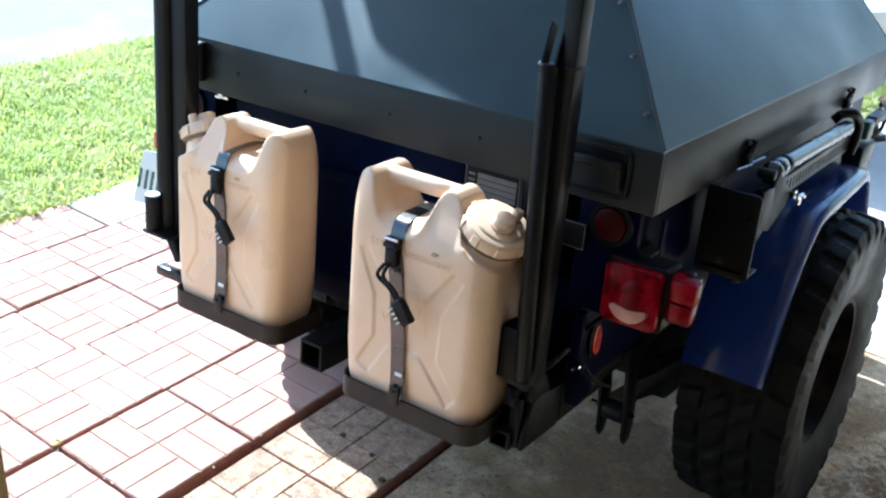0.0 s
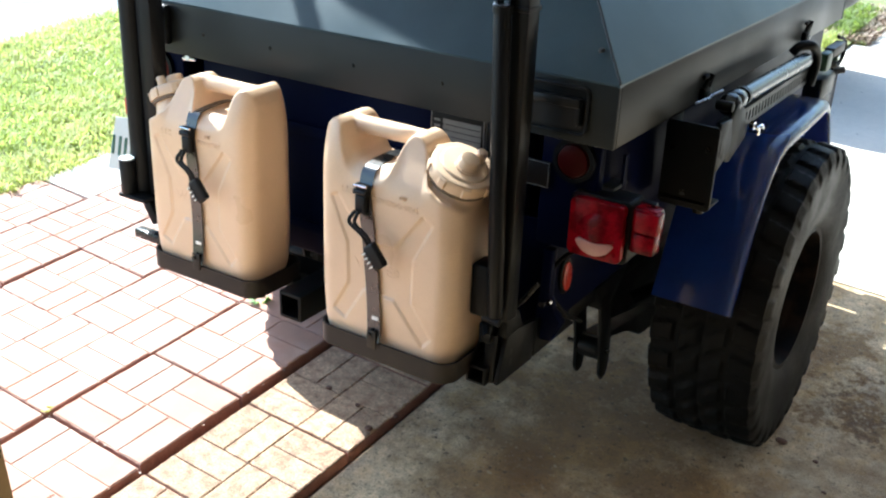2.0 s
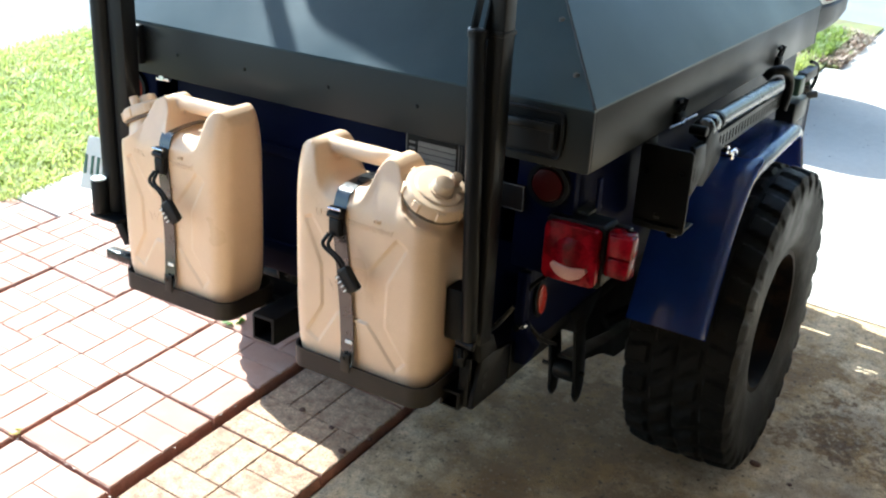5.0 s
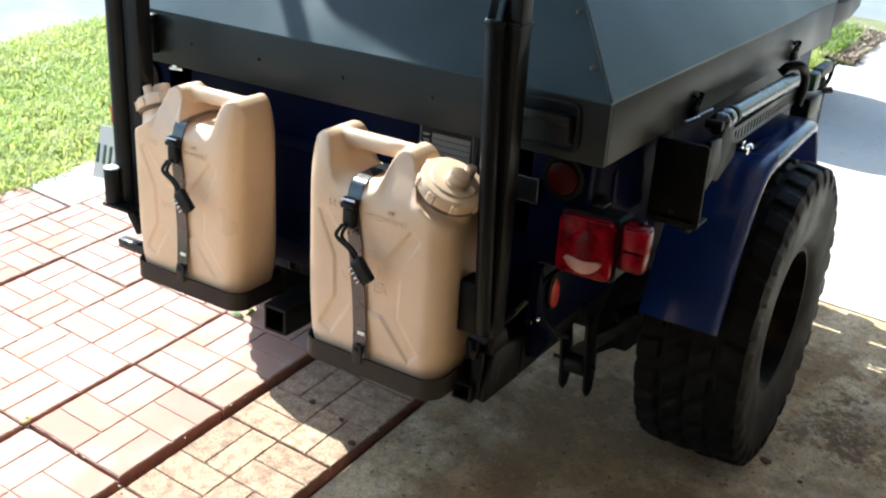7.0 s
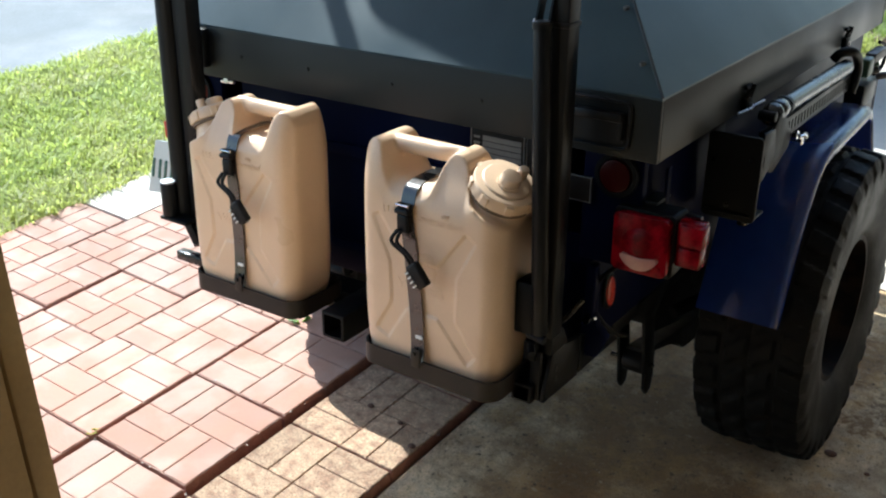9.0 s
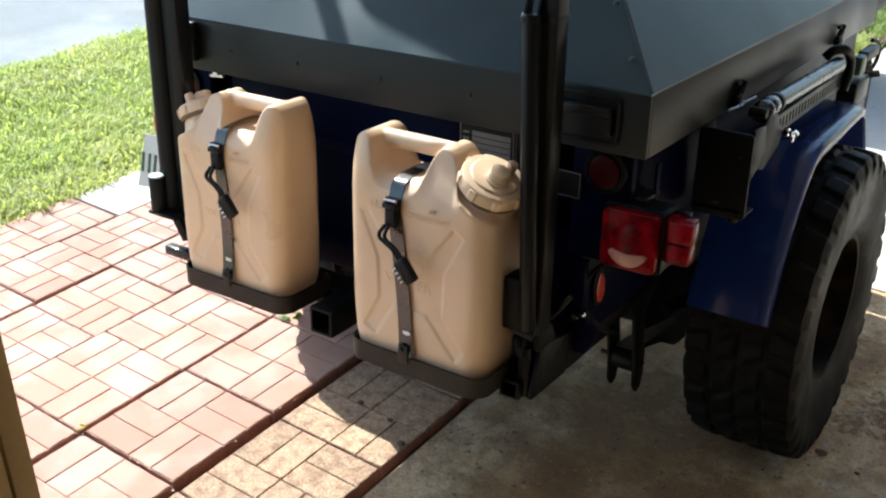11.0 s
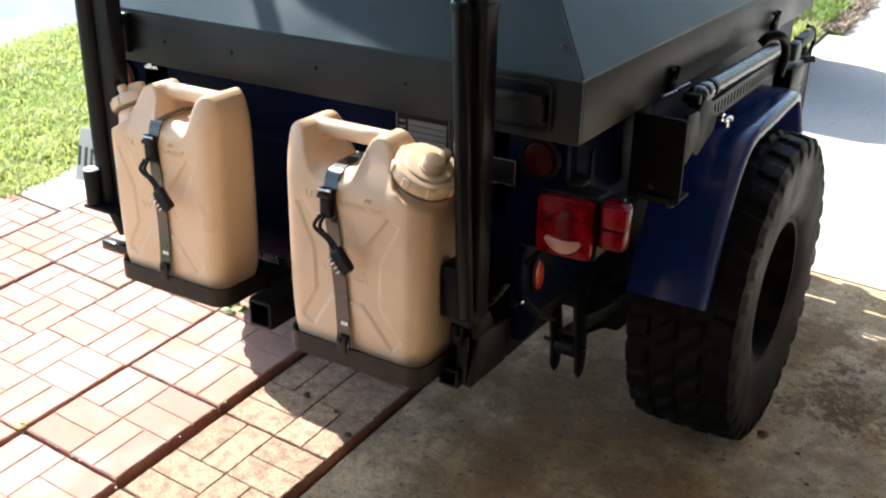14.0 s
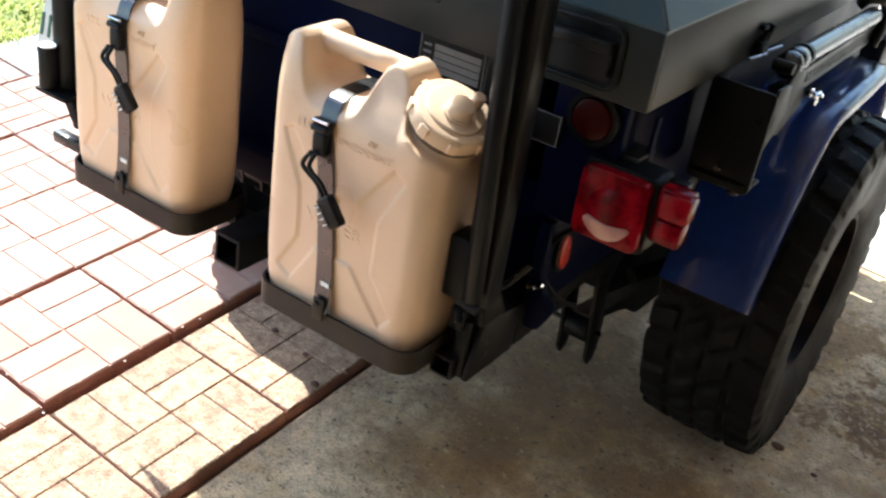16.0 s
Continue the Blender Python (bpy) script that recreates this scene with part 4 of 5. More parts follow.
# wheels


def tyre(c, r, w):
    """A mud tyre, one skin: the carcass turned from its profile, with lugs raised along the tread and over the shoulders."""
    prof = [(-0.36, 0.452), (-0.42, 0.466), (-0.46, 0.515), (-0.49, 0.625), (-0.503, 0.74), (-0.505, 0.8), (-0.505, 0.835), (-0.502, 0.855), (-0.498, 0.875), (-0.492, 0.9), (-0.483, 0.925)] + [(-0.47 + 0.94 * k / 34, 0.952 + 0.016 * (1 - (2 * k / 34 - 1) ** 4)) for k in range(35)] + [(0.483, 0.925), (0.492, 0.9), (0.498, 0.875), (0.502, 0.855), (0.505, 0.835), (0.505, 0.8), (0.503, 0.74), (0.49, 0.625), (0.46, 0.515), (0.42, 0.466), (0.36, 0.452)]
    n, count = 360, 30
    u = np.array([p[0] for p in prof])[None, :]
    v = np.array([p[1] for p in prof])[None, :]
    turn = np.arange(n)[:, None] / n * count

    def ridge(x, lo, hi, soft):
        return np.clip((x - lo) / soft, 0, 1) * np.clip((hi - x) / soft, 0, 1)

    au, side = np.abs(u), np.where(u > 0, 0.0, 0.5)
    shoulder = ridge((turn + side - 0.9 * (au - 0.3)) % 1.0, 0.0, 0.66, 0.06) * ridge(au, 0.25, 0.56, 0.02)
    middle = ridge((turn + 2.4 * u + np.where(u > 0, 0.3, 0.75)) % 1.0, 0.0, 0.66, 0.06) * ridge(au, 0.012, 0.215, 0.02)
    wall = ridge(v, 0.845, 0.93, 0.02) * (au > 0.475)
    high = np.maximum(shoulder, middle)
    rad = (v - 0.008 + 0.023 * high * (v > 0.87)) * r
    x = (u + np.sign(u) * 0.014 * shoulder * wall) * w + c[0]
    a = turn / count * 2 * np.pi
    co = np.stack([np.broadcast_to(x, rad.shape), c[1] + rad * np.cos(a), c[2] + rad * np.sin(a)], -1)
    m = len(prof)
    bm = bmesh.new()
    vs = [[bm.verts.new(p) for p in row] for row in co.tolist()]
    for i in range(n):
        p, q = vs[i], vs[(i + 1) % n]
        for k in range(m - 1):
            bm.faces.new((p[k], p[k + 1], q[k + 1], q[k]))
    return bm


def rim(c, r, w, s):
    """A steel wheel dished towards the outside (s: side)."""
    bm = bmesh.new()
    prof = [(-0.4, 0.6), (-0.4, 0.56), (0.3, 0.55), (0.43, 0.58), (0.43, 0.62), (0.4, 0.62), (0.38, 0.6), (0.25, 0.54), (0.08, 0.52), (0.04, 0.46), (0.06, 0.36), (0.16, 0.26), (0.16, 0.18), (0.24, 0.17), (0.24, 0.0)]
    n = 48
    rings = [[bm.verts.new((c[0] + s * u * w, c[1] + v * r * math.cos(2 * math.pi * i / n), c[2] + v * r * math.sin(2 * math.pi * i / n))) for u, v in prof] for i in range(n)]
    for i in range(n):
        for k in range(len(prof) - 1):
            bm.faces.new((rings[i][k], rings[i][k + 1], rings[(i + 1) % n][k + 1], rings[(i + 1) % n][k]))
    bmesh.ops.remove_doubles(bm, verts=bm.verts, dist=1e-5)
    return bm


for s, cx, cy, cz in ((1, -0.642, 2.725, 0.499), (-1, -2.21, 2.672, 0.585)):
    c = (cx, cy, cz)
    wheel = part("wheel", rod((cx - 0.1 * s, cy, cz), (cx + 0.04 * s, cy, cz), 0.075, 20), BLACK, trailer, "black steel wheel with a large mud tyre")
    part("tyre", tyre(c, 0.461, 0.3), RUBBER, wheel, "worn black off-road tyre with chunky tread")
    part("rim", rim(c, 0.347, 0.3, s), RIM, wheel, "black steel rim with faint brown patches")
    for k in range(5):
        a = 2 * math.pi * k / 5 + 0.3
        y, z = cy + 0.075 * math.cos(a), cz + 0.075 * math.sin(a)
        part("lug_nut", rod((cx + 0.045 * s, y, z), (cx + 0.07 * s, y, z), 0.011, 6), STEEL, wheel)
part("axle", rod((-2.1, 2.676, 0.54), (-0.75, 2.725, 0.505), 0.032, 16), BLACK, trailer)
for s, x in ((1, -0.915), (-1, -1.945)):
    part("leaf_spring", join(*[sweep(curve([(x, 2.2 + 0.05 * k, 0.47 - 0.012 * k), (x, 2.5, 0.425 - 0.012 * k), (x, 2.76, 0.415 - 0.012 * k), (x, 3.0, 0.425 - 0.012 * k), (x, 3.3 - 0.05 * k, 0.47 - 0.012 * k)]), 0, 4, (0.028, 0.0062, (1, 0, 0))) for k in range(6)]), BLACK, trailer, "black leaf spring")
    for o in (-0.042, 0.03):
        part("shackle_plate", prism([(2.14, 0.62), (2.2, 0.63), (2.238, 0.46), (2.24, 0.39), (2.228, 0.352), (2.202, 0.346), (2.184, 0.37), (2.176, 0.44)], "x", x + o, x + o + 0.01, 0.003), BLACK, trailer)
    part("shackle_bolt", rod((x - 0.072, 2.205, 0.437), (x + 0.052, 2.205, 0.437), 0.006, 10), TUBE, trailer)
    part("spring_eye", rod((x - 0.03, 2.207, 0.437), (x + 0.029, 2.207, 0.437), 0.032, 18, bev=0.004), BLACK, trailer)
    part("spring_hanger", prism([(2.1, 0.66), (2.3, 0.66), (2.21, 0.58), (2.15, 0.58)], "x", x - 0.04, x + 0.04, 0.003), BLACK, trailer)
    part("chassis_rail", box(x - 0.03, x + 0.03, 1.97, 3.94, 0.615, 0.662, 0.005), BLACK, trailer)
# Added plate: keeps the open space over the spring dark.
part("gap_fill_plate", prism([(2.2, 0.6), (2.32, 0.475), (2.5, 0.435), (2.76, 0.43), (3.0, 0.44), (3.25, 0.6)], "x", -0.925, -0.913, 0.002), BLACK, trailer, "black plate added to darken the gap above the spring")
part("radius_arm", sweep([(-0.86, 2.3, 0.56), (-0.72, 2.55, 0.62)], 0.018, 10), BLACK, trailer)

# jack carried along the right side: mount box, handle tube, perforated bar
mount = part("mount_box", prism(rounded(-0.727, -0.604, 0.955, 1.152, 0.012, 5), "y", 2.043, 2.051, 0.003), BLACK, trailer, "glossy black steel mounting box")
part("side_panel", box(-0.727, -0.721, 2.052, 2.13, 0.955, 1.152, 0.002), BLACK, mount)
part("bottom_panel", box(-0.72, -0.611, 2.052, 2.13, 0.955, 0.961, 0.002), BLACK, mount)
part("bracket", prism([(2.053, 1.16), (2.125, 1.155), (2.14, 1.096), (2.104, 1.064), (2.062, 1.046), (2.053, 1.09)], "x", -0.612, -0.606, 0.0015), BLACK, mount, "worn black bracket plate")
for x, z in ((-0.708, 1.09), (-0.625, 1.1), (-0.67, 0.99)):
    part("bolt", bolt((x, 2.043, z), (0, -1, 0), 0.0065, 0.006), TUBE, mount)
part("lip", box(-0.72, -0.615, 2.036, 2.0425, 0.968, 0.974, 0.002), BLACK, mount)
part("slot", prism([(2.062, 1.082), (2.078, 1.072), (2.09, 1.085), (2.084, 1.105), (2.066, 1.112)], "x", -0.6065, -0.6048, 0), DATA, mount)
part("drain_plug", rod((-0.64, 2.08, 0.955), (-0.64, 2.08, 0.937), 0.013, 10), TUBE, mount)
# The last box is an added backing strip that darkens the holes.
jack = part("jack_bar", join(box(-0.662, -0.648, 2.2, 2.97, 1.07, 1.082, 0.001), box(-0.662, -0.648, 2.2, 2.97, 1.108, 1.12, 0.001), *[box(-0.662, -0.648, 2.2 + k * 0.026, 2.213 + k * 0.026, 1.08, 1.11, 0) for k in range(30)], box(-0.665, -0.6622, 2.2, 2.97, 1.07, 1.12, 0)), SATIN, trailer, "black perforated steel bar of a farm jack")
part("handle_tube", tube((-0.648, 2.235, 1.163), (-0.648, 2.86, 1.152), 0.021, 0.003), TUBE, jack, "black steel jack handle tube")
part("sleeve", tube((-0.648, 2.3, 1.162), (-0.648, 2.315, 1.162), 0.024, 0.004), BLACK, jack)
head = bmesh.new()
bmesh.ops.create_uvsphere(head, u_segments=20, v_segments=12, radius=0.027, matrix=Matrix.Translation((-0.648, 2.225, 1.16)) @ Matrix.Diagonal((1, 1.3, 1, 1)))
part("end_fitting", join(head, rod((-0.648, 2.24, 1.162), (-0.648, 2.28, 1.162), 0.0255, 20, bev=0.003)), TUBE, jack, "dark rounded end fitting")
part("end_cheek", prism([(2.16, 1.04), (2.2, 1.03), (2.3, 1.065), (2.31, 1.09), (2.26, 1.15), (2.21, 1.17), (2.17, 1.14)], "x", -0.63, -0.622, 0.003), BLACK, jack)
part("pivot", rod((-0.665, 2.18, 1.166), (-0.625, 2.18, 1.166), 0.012, 14, bev=0.002), BLACK, jack)
wing = part("wing_nut", join(rod((-0.625, 2.34, 1.088), (-0.592, 2.34, 1.088), 0.0045, 10), box(-0.606, -0.599, 2.318, 2.36, 1.083, 1.093, 0.003), box(-0.606, -0.599, 2.333, 2.344, 1.066, 1.092, 0.003), rod((-0.625, 2.34, 1.088), (-0.614, 2.34, 1.088), 0.011, 6)), CHROME, trailer, "bright steel wing nut")
loop = [(-0.685, 2.86, 1.165), (-0.668, 2.865, 1.186), (-0.642, 2.89, 1.188), (-0.636, 2.935, 1.16), (-0.636, 2.95, 1.115), (-0.642, 2.94, 1.065)]
part("end_hoop", sweep(curve(loop), 0.0135, 12), BLACK, jack, "black steel hoop over the tube's end")
mech = part("jack_mechanism", join(box(-0.68, -0.62, 3.02, 3.17, 1.0, 1.07, 0.012)), SATIN, trailer, "black cast jack mechanism")
part("toe", prism([(3.05, 0.998), (3.2, 0.99), (3.18, 0.94), (3.1, 0.92)], "x", -0.66, -0.63, 0.006), GREY, mech)
part("lever", box(-0.645, -0.615, 3.0, 3.06, 1.095, 1.15, 0.008), OLIVE, mech, "dark green lever")
part("bar_end", square_tube(-0.645, -0.615, 3.065, 3.2, 1.125, 1.155, 0.004, "y"), GREY, mech)
part("loop_wire", sweep(curve([(-0.64, 3.2, 1.165), (-0.63, 3.245, 1.15), (-0.628, 3.26, 1.115), (-0.632, 3.24, 1.08), (-0.64, 3.19, 1.07)]), 0.006), BLACK, mech)
for x, y, z in ((-0.63, 3.12, 1.09), (-0.62, 3.2, 1.06), (-0.64, 3.16, 1.1)):
    part("fitting", rod((x - 0.015, y, z), (x + 0.015, y + 0.01, z + 0.008), 0.011, 10, bev=0.002), OLIVE if x < -0.635 else GREY, mech)
for y in (2.2, 3.05):
    la = part("lid_latch", join(box(-0.711, -0.695, y - 0.02, y + 0.026, 1.162, 1.196, 0.005), rod((-0.703, y - 0.008, 1.195), (-0.698, y, 1.215), 0.006, 10), rod((-0.703, y + 0.016, 1.195), (-0.698, y + 0.022, 1.224), 0.0075, 10), box(-0.71, -0.7, y - 0.012, y + 0.03, 1.214, 1.224, 0.003)), BLACK, trailer, "black lid latch")
    part("bolt", rod((-0.696, y + 0.004, 1.178), (-0.69, y + 0.004, 1.178), 0.006, 8), STEEL, la)
    if y < 3:
        part("pin", join(rod((-0.7, y - 0.06, 1.17), (-0.685, y - 0.01, 1.176), 0.003, 8), rod((-0.695, y + 0.01, 1.172), (-0.68, y + 0.06, 1.18), 0.003, 8)), STEEL, la)

# ---- the car parked past the trailer: its rounded grey bumper corner shows ----


def rounded_block(x0, x1, y0, y1, r, levels):
    """A block with rounded corners, drawn in level by level: height, inset."""
    bm = bmesh.new()
    rings = [[bm.verts.new((*p, z)) for p in rounded(x0 + i, x1 - i, y0 + i, y1 - i, r, 8)] for z, i in levels]
    n = len(rings[0])
    for a, c in zip(rings, rings[1:]):
        for j in range(n):
            bm.faces.new((a[j], a[(j + 1) % n], c[(j + 1) % n], c[j]))
    bm.faces.new(rings[0][::-1])
    bm.faces.new(rings[-1])
    return bm


car = thing("parked_car", (-2.3, 6.2, -0.03), "small white car with grey bumper and red tail light", "car")
part("body", rounded_block(-3.8, -1.262, 5.53, 6.66, 0.5, [(0.5, 0.14), (0.632, 0.0), (0.8, 0.012), (0.88, 0.14), (0.95, 0.3), (0.98, 0.42)]), CARWHITE, car)
bumper = part("bumper", rounded_block(-2.6, -1.25, 5.5, 6.68, 0.5, [(0.415, 0.17), (0.422, 0.12), (0.445, 0.06), (0.485, 0.02), (0.53, 0.0), (0.62, 0.0), (0.63, 0.01)]), CARGREY, car, "grey plastic bumper")
for k, (z0, z1, r) in enumerate(((0.45, 0.53, 0.478), (0.53, 0.628, 0.499))):
    a = radians(333)
    p, way = Vector((-1.75 + r * math.cos(a), 6.0 + r * math.sin(a), 0)), Vector((math.cos(a), math.sin(a), 0))
    q = Vector((-1.75 + 0.499 * math.cos(a), 6.0 + 0.499 * math.sin(a), 0))
    part("seam", sweep([p + Vector((0, 0, z0)), q + Vector((0, 0, z1))], 0.0035, 6), BLACK, bumper)
part("cabin", rounded_block(-3.4, -2.1, 5.92, 6.42, 0.15, [(0.96, 0.0), (1.02, 0.01), (1.26, 0.06), (1.28, 0.1)]), GLASS, car, "dark glazed cabin")
part("roof", rounded_block(-3.25, -2.25, 6.02, 6.32, 0.1, [(1.282, 0.0), (1.3, 0.01), (1.305, 0.04)]), CARWHITE, car)
part("tail_light", rounded_block(-1.4, -1.255, 5.86, 6.1, 0.06, [(0.65, 0.006), (0.656, 0.0), (0.8, 0.006), (0.81, 0.02)]), RED, car, "red tail light")
for x in (-3.3, -1.95):
    for y in (5.7, 6.5):
        part("wheel", rod((x, y - 0.08, 0.27), (x, y + 0.08, 0.27), 0.3, 32, bev=0.03), RUBBER, car)

# ---- jerry cans ----


def can_block():
    """The plan of the can pushed up: rounded corners, a foot drawn in, and a top that narrows to the handle."""
    bm = bmesh.new()
    h = 0.1725
    rings = []
    for z, ix, iy in ((-0.01, 0.02, 0.014), (0.0, 0.018, 0.011), (0.02, 0.01, 0.003), (0.05, 0.006, 0), (0.1, 0.002, 0), (0.15, 0, 0), (0.36, 0, 0), (0.4, 0, 0.001), (0.43, 0, 0.004), (0.46, 0, 0.01), (0.485, 0, 0.018), (0.53, 0, 0.04)):
        rings.append([bm.verts.new((*p, z)) for p in rounded(-h + ix, h - ix, -0.085 + iy, 0.085 - iy, 0.044, 8)])
    n = len(rings[0])
    for a, c in zip(rings, rings[1:]):
        for k in range(n):
            bm.faces.new((a[k], a[(k + 1) % n], c[(k + 1) % n], c[k]))
    bm.faces.new(rings[0][::-1])
    bm.faces.new(rings[-1])
    return bm


def can_profile():
    """The side view of the can: handle end, well under the grip, hump, and the shoulder that carries the filler."""
    line = [(-0.06, 0.426), (-0.08, 0.429), (-0.096, 0.438), (-0.106, 0.454), (-0.113, 0.475), (-0.121, 0.495), (-0.133, 0.504), (-0.148, 0.503), (-0.162, 0.491), (-0.172, 0.468), (-0.18, 0.43), (-0.18, 0.0), (0.18, 0.0), (0.18, 0.345), (0.172, 0.366), (0.155, 0.382), (0.125, 0.397), (0.102, 0.414), (0.09, 0.437), (0.082, 0.463), (0.072, 0.486), (0.058, 0.499), (0.042, 0.501), (0.03, 0.492), (0.021, 0.474), (0.014, 0.452), (0.005, 0.436), (-0.01, 0.428), (-0.035, 0.425)]
    return prism(line, "y", -0.12, 0.12)


X_PANEL = [(-0.131, 0.344), (-0.112, 0.354), (-0.048, 0.262), (0.031, 0.262), (0.098, 0.352), (0.122, 0.336), (0.077, 0.247), (0.074, 0.149), (0.126, 0.079), (0.105, 0.053), (0.031, 0.142), (-0.045, 0.145), (-0.095, 0.06), (-0.126, 0.078), (-0.085, 0.153), (-0.088, 0.246)]


def inside(px, pz, poly):
    """Signed distance of many points to an outline, positive inside."""
    best, odd = np.full(len(px), 9.0), np.zeros(len(px), bool)
    for (x0, z0), (x1, z1) in zip(poly, poly[1:] + poly[:1]):
        dx, dz = x1 - x0, z1 - z0
        t = np.clip(((px - x0) * dx + (pz - z0) * dz) / (dx * dx + dz * dz), 0, 1)
        best = np.minimum(best, np.hypot(px - x0 - t * dx, pz - z0 - t * dz))
        if dz:
            odd ^= ((z0 > pz) != (z1 > pz)) & (px < x0 + (pz - z0) * dx / dz)
    return np.where(odd, best, -best)


CAP_SEAT = Matrix.Translation((0.128, -0.004, 0.424)) @ Matrix.Rotation(radians(27), 4, "Y") @ Matrix.Rotation(radians(9), 4, "X")


def can_mesh():
    """The shell melted into one skin, with an X-shaped recess pressed into both broad faces."""
    tmp = new("t", mesh_of("t", can_block(), TAN, 0))
    other = new("t", mesh_of("t", can_profile(), TAN, 0))
    cut = tmp.modifiers.new("cut", "BOOLEAN")
    cut.operation, cut.solver, cut.object = "INTERSECT", "EXACT", other
    bpy.context.view_layer.update()
    cutmesh = bpy.data.meshes.new_from_object(tmp.evaluated_get(bpy.context.evaluated_depsgraph_get()))
    tmp.modifiers.remove(cut)
    bpy.data.objects.remove(other)
    shell = bmesh.new()
    shell.from_mesh(cutmesh)
    neck = rod((0, 0, -0.06), (0, 0, 0.0), 0.072, 40, 0.059)
    bmesh.ops.transform(neck, matrix=CAP_SEAT, verts=neck.verts)
    shell = join(shell, rod((-0.135, 0, 0.484), (0.05, 0, 0.484), 0.0195, 20), neck)
    tmp.data = mesh_of("t", shell, TAN, 0)
    rm = tmp.modifiers.new("melt", "REMESH")
    rm.mode, rm.voxel_size, rm.use_smooth_shade = "VOXEL", 0.0032, True
    sm = tmp.modifiers.new("soften", "SMOOTH")
    sm.factor, sm.iterations = 0.5, 12
    bpy.context.view_layer.update()
    me = bpy.data.meshes.new_from_object(tmp.evaluated_get(bpy.context.evaluated_depsgraph_get()))
    bpy.data.objects.remove(tmp)
    co = np.empty(len(me.vertices) * 3, np.float32)
    me.vertices.foreach_get("co", co)
    co = co.reshape(-1, 3)
    x, y, z = co.T

    def ease(v, lo, hi):
        s = np.clip((v - lo) / (hi - lo), 0, 1)
        return s * s * (3 - 2 * s)

    # the well's rim rolled down to both broad faces, and the hump drawn in towards the grip
    well = ease(x, -0.125, -0.085) * ease(-x, -0.03, 0.005)
    co[:, 2] -= well * ease(z, 0.35, 0.41) * 0.034 * np.clip((np.abs(y) - 0.038) / 0.047, 0, 1) ** 2
    hump = ease(x, -0.012, 0.03) * ease(-x, -0.115, -0.085)
    co[:, 1] *= 1 - 0.36 * hump * ease(z, 0.365, 0.49)
    for f in (1, -1):
        face = -f * co[:, 1] > 0.07
        d = inside(co[face, 0] * f, co[face, 2], X_PANEL)
        s = np.clip((d + 0.003) / 0.007, 0, 1)
        co[face, 1] += f * 0.0038 * s * s * (3 - 2 * s)
    me.vertices.foreach_set("co", co.ravel())
    me.shade_smooth()
    return me


CAN = can_mesh()


def jerry_can(base, turn, label, tall=1.0, wide=1.0):
    m = TRAILER @ Matrix.Translation(base) @ pose(0, 0, 0, 0, 0, turn)
    can = new("jerry_can")
    can.empty_display_size = 0.05
    can.matrix_world = m @ Matrix.Diagonal((wide, 1, tall, 1))
    BASE[can.name] = Vector((0, 0, 0))
    tagged(can, label, "jerry can", "jerry cans on the trailer's rack")
    body = new("body", CAN)
    body.parent = can
    # filler cap, tipped towards the end
    tip = CAP_SEAT
    cap = rod((0, 0, -0.012), (0, 0, 0.012), 0.058, 40)
    cap = join(cap, rod((0, 0, 0.003), (0, 0, 0.033), 0.0695, 44, 0.066, 0.006), rod((0, 0, 0.03), (0, 0, 0.037), 0.052, 40, 0.049, 0.003))
    for i in range(8):
        a = i * math.pi / 4
        cap = join(cap, box(0.06, 0.0712, -0.009, 0.009, 0.005, 0.028, 0.002, 1, Matrix.Rotation(a, 4, "Z")))
    bmesh.ops.transform(cap, matrix=tip, verts=cap.verts)
    c = part("cap", cap, TAN_CAP, can, "round tan screw cap")
    sp = join(rod((0.008, -0.006, 0.034), (0.008, -0.006, 0.061), 0.0225, 24, 0.0205, 0.004), rod((0.008, 0.034, 0.034), (0.009, 0.036, 0.06), 0.0125, 16, 0.0105, 0.003), box(0.001, 0.015, -0.01, 0.04, 0.036, 0.043, 0.002), tube((0.008, -0.006, 0.036), (0.008, -0.006, 0.042), 0.025, 0.005, 24))
    bmesh.ops.transform(sp, matrix=tip, verts=sp.verts)
    part("spout_plug", sp, TAN_CAP, c)
    rg = tube((0, 0, -0.004), (0, 0, 0.0025), 0.0665, 0.008, 32)
    bmesh.ops.transform(rg, matrix=tip, verts=rg.verts)
    part("cap_ring", rg, RING, c)
    # raised lettering on the broad face
    for f in (0, 180):
        for text, size, x, z in (("GOVERNMENT", 0.0175, 0.031, 0.36), ("U.S.", 0.024, -0.084, 0.364), ("OF", 0.014, 0.05, 0.378), ("WATER", 0.034, -0.012, 0.203)):
            w = letters(text, size, 0.0011)
            bmesh.ops.transform(w, matrix=Matrix.Rotation(radians(f), 4, "Z") @ Matrix.Translation((x, -0.0847 if z > 0.3 else -0.081, z)) @ FRONT, verts=w.verts)
            part("lettering", w, TAN, can, smooth=0)
        # raised border round the words
        for x0, x1, z0, z1, y in ((-0.108, 0.09, 0.348, 0.372, -0.0844), (-0.07, 0.052, 0.18, 0.228, -0.0806)):
            b = 0.002
            rim_bars = join(box(x0, x1, y - 0.0005, y + 0.003, z0, z0 + b, 0), box(x0, x0 + b, y - 0.0005, y + 0.003, z0 + b, z1, 0), box(x1 - b, x1, y - 0.0005, y + 0.003, z0 + b, z1, 0))
            bmesh.ops.rotate(rim_bars, cent=(0, 0, 0), matrix=Matrix.Rotation(radians(f), 3, "Z"), verts=rim_bars.verts)
            part("moulded_border", rim_bars, TAN, can, smooth=0)
    return can


jerry_can((-1.112, 1.585, 0.662), 0, "tan plastic water can with screw cap, strapped in a tray", wide=1.035)
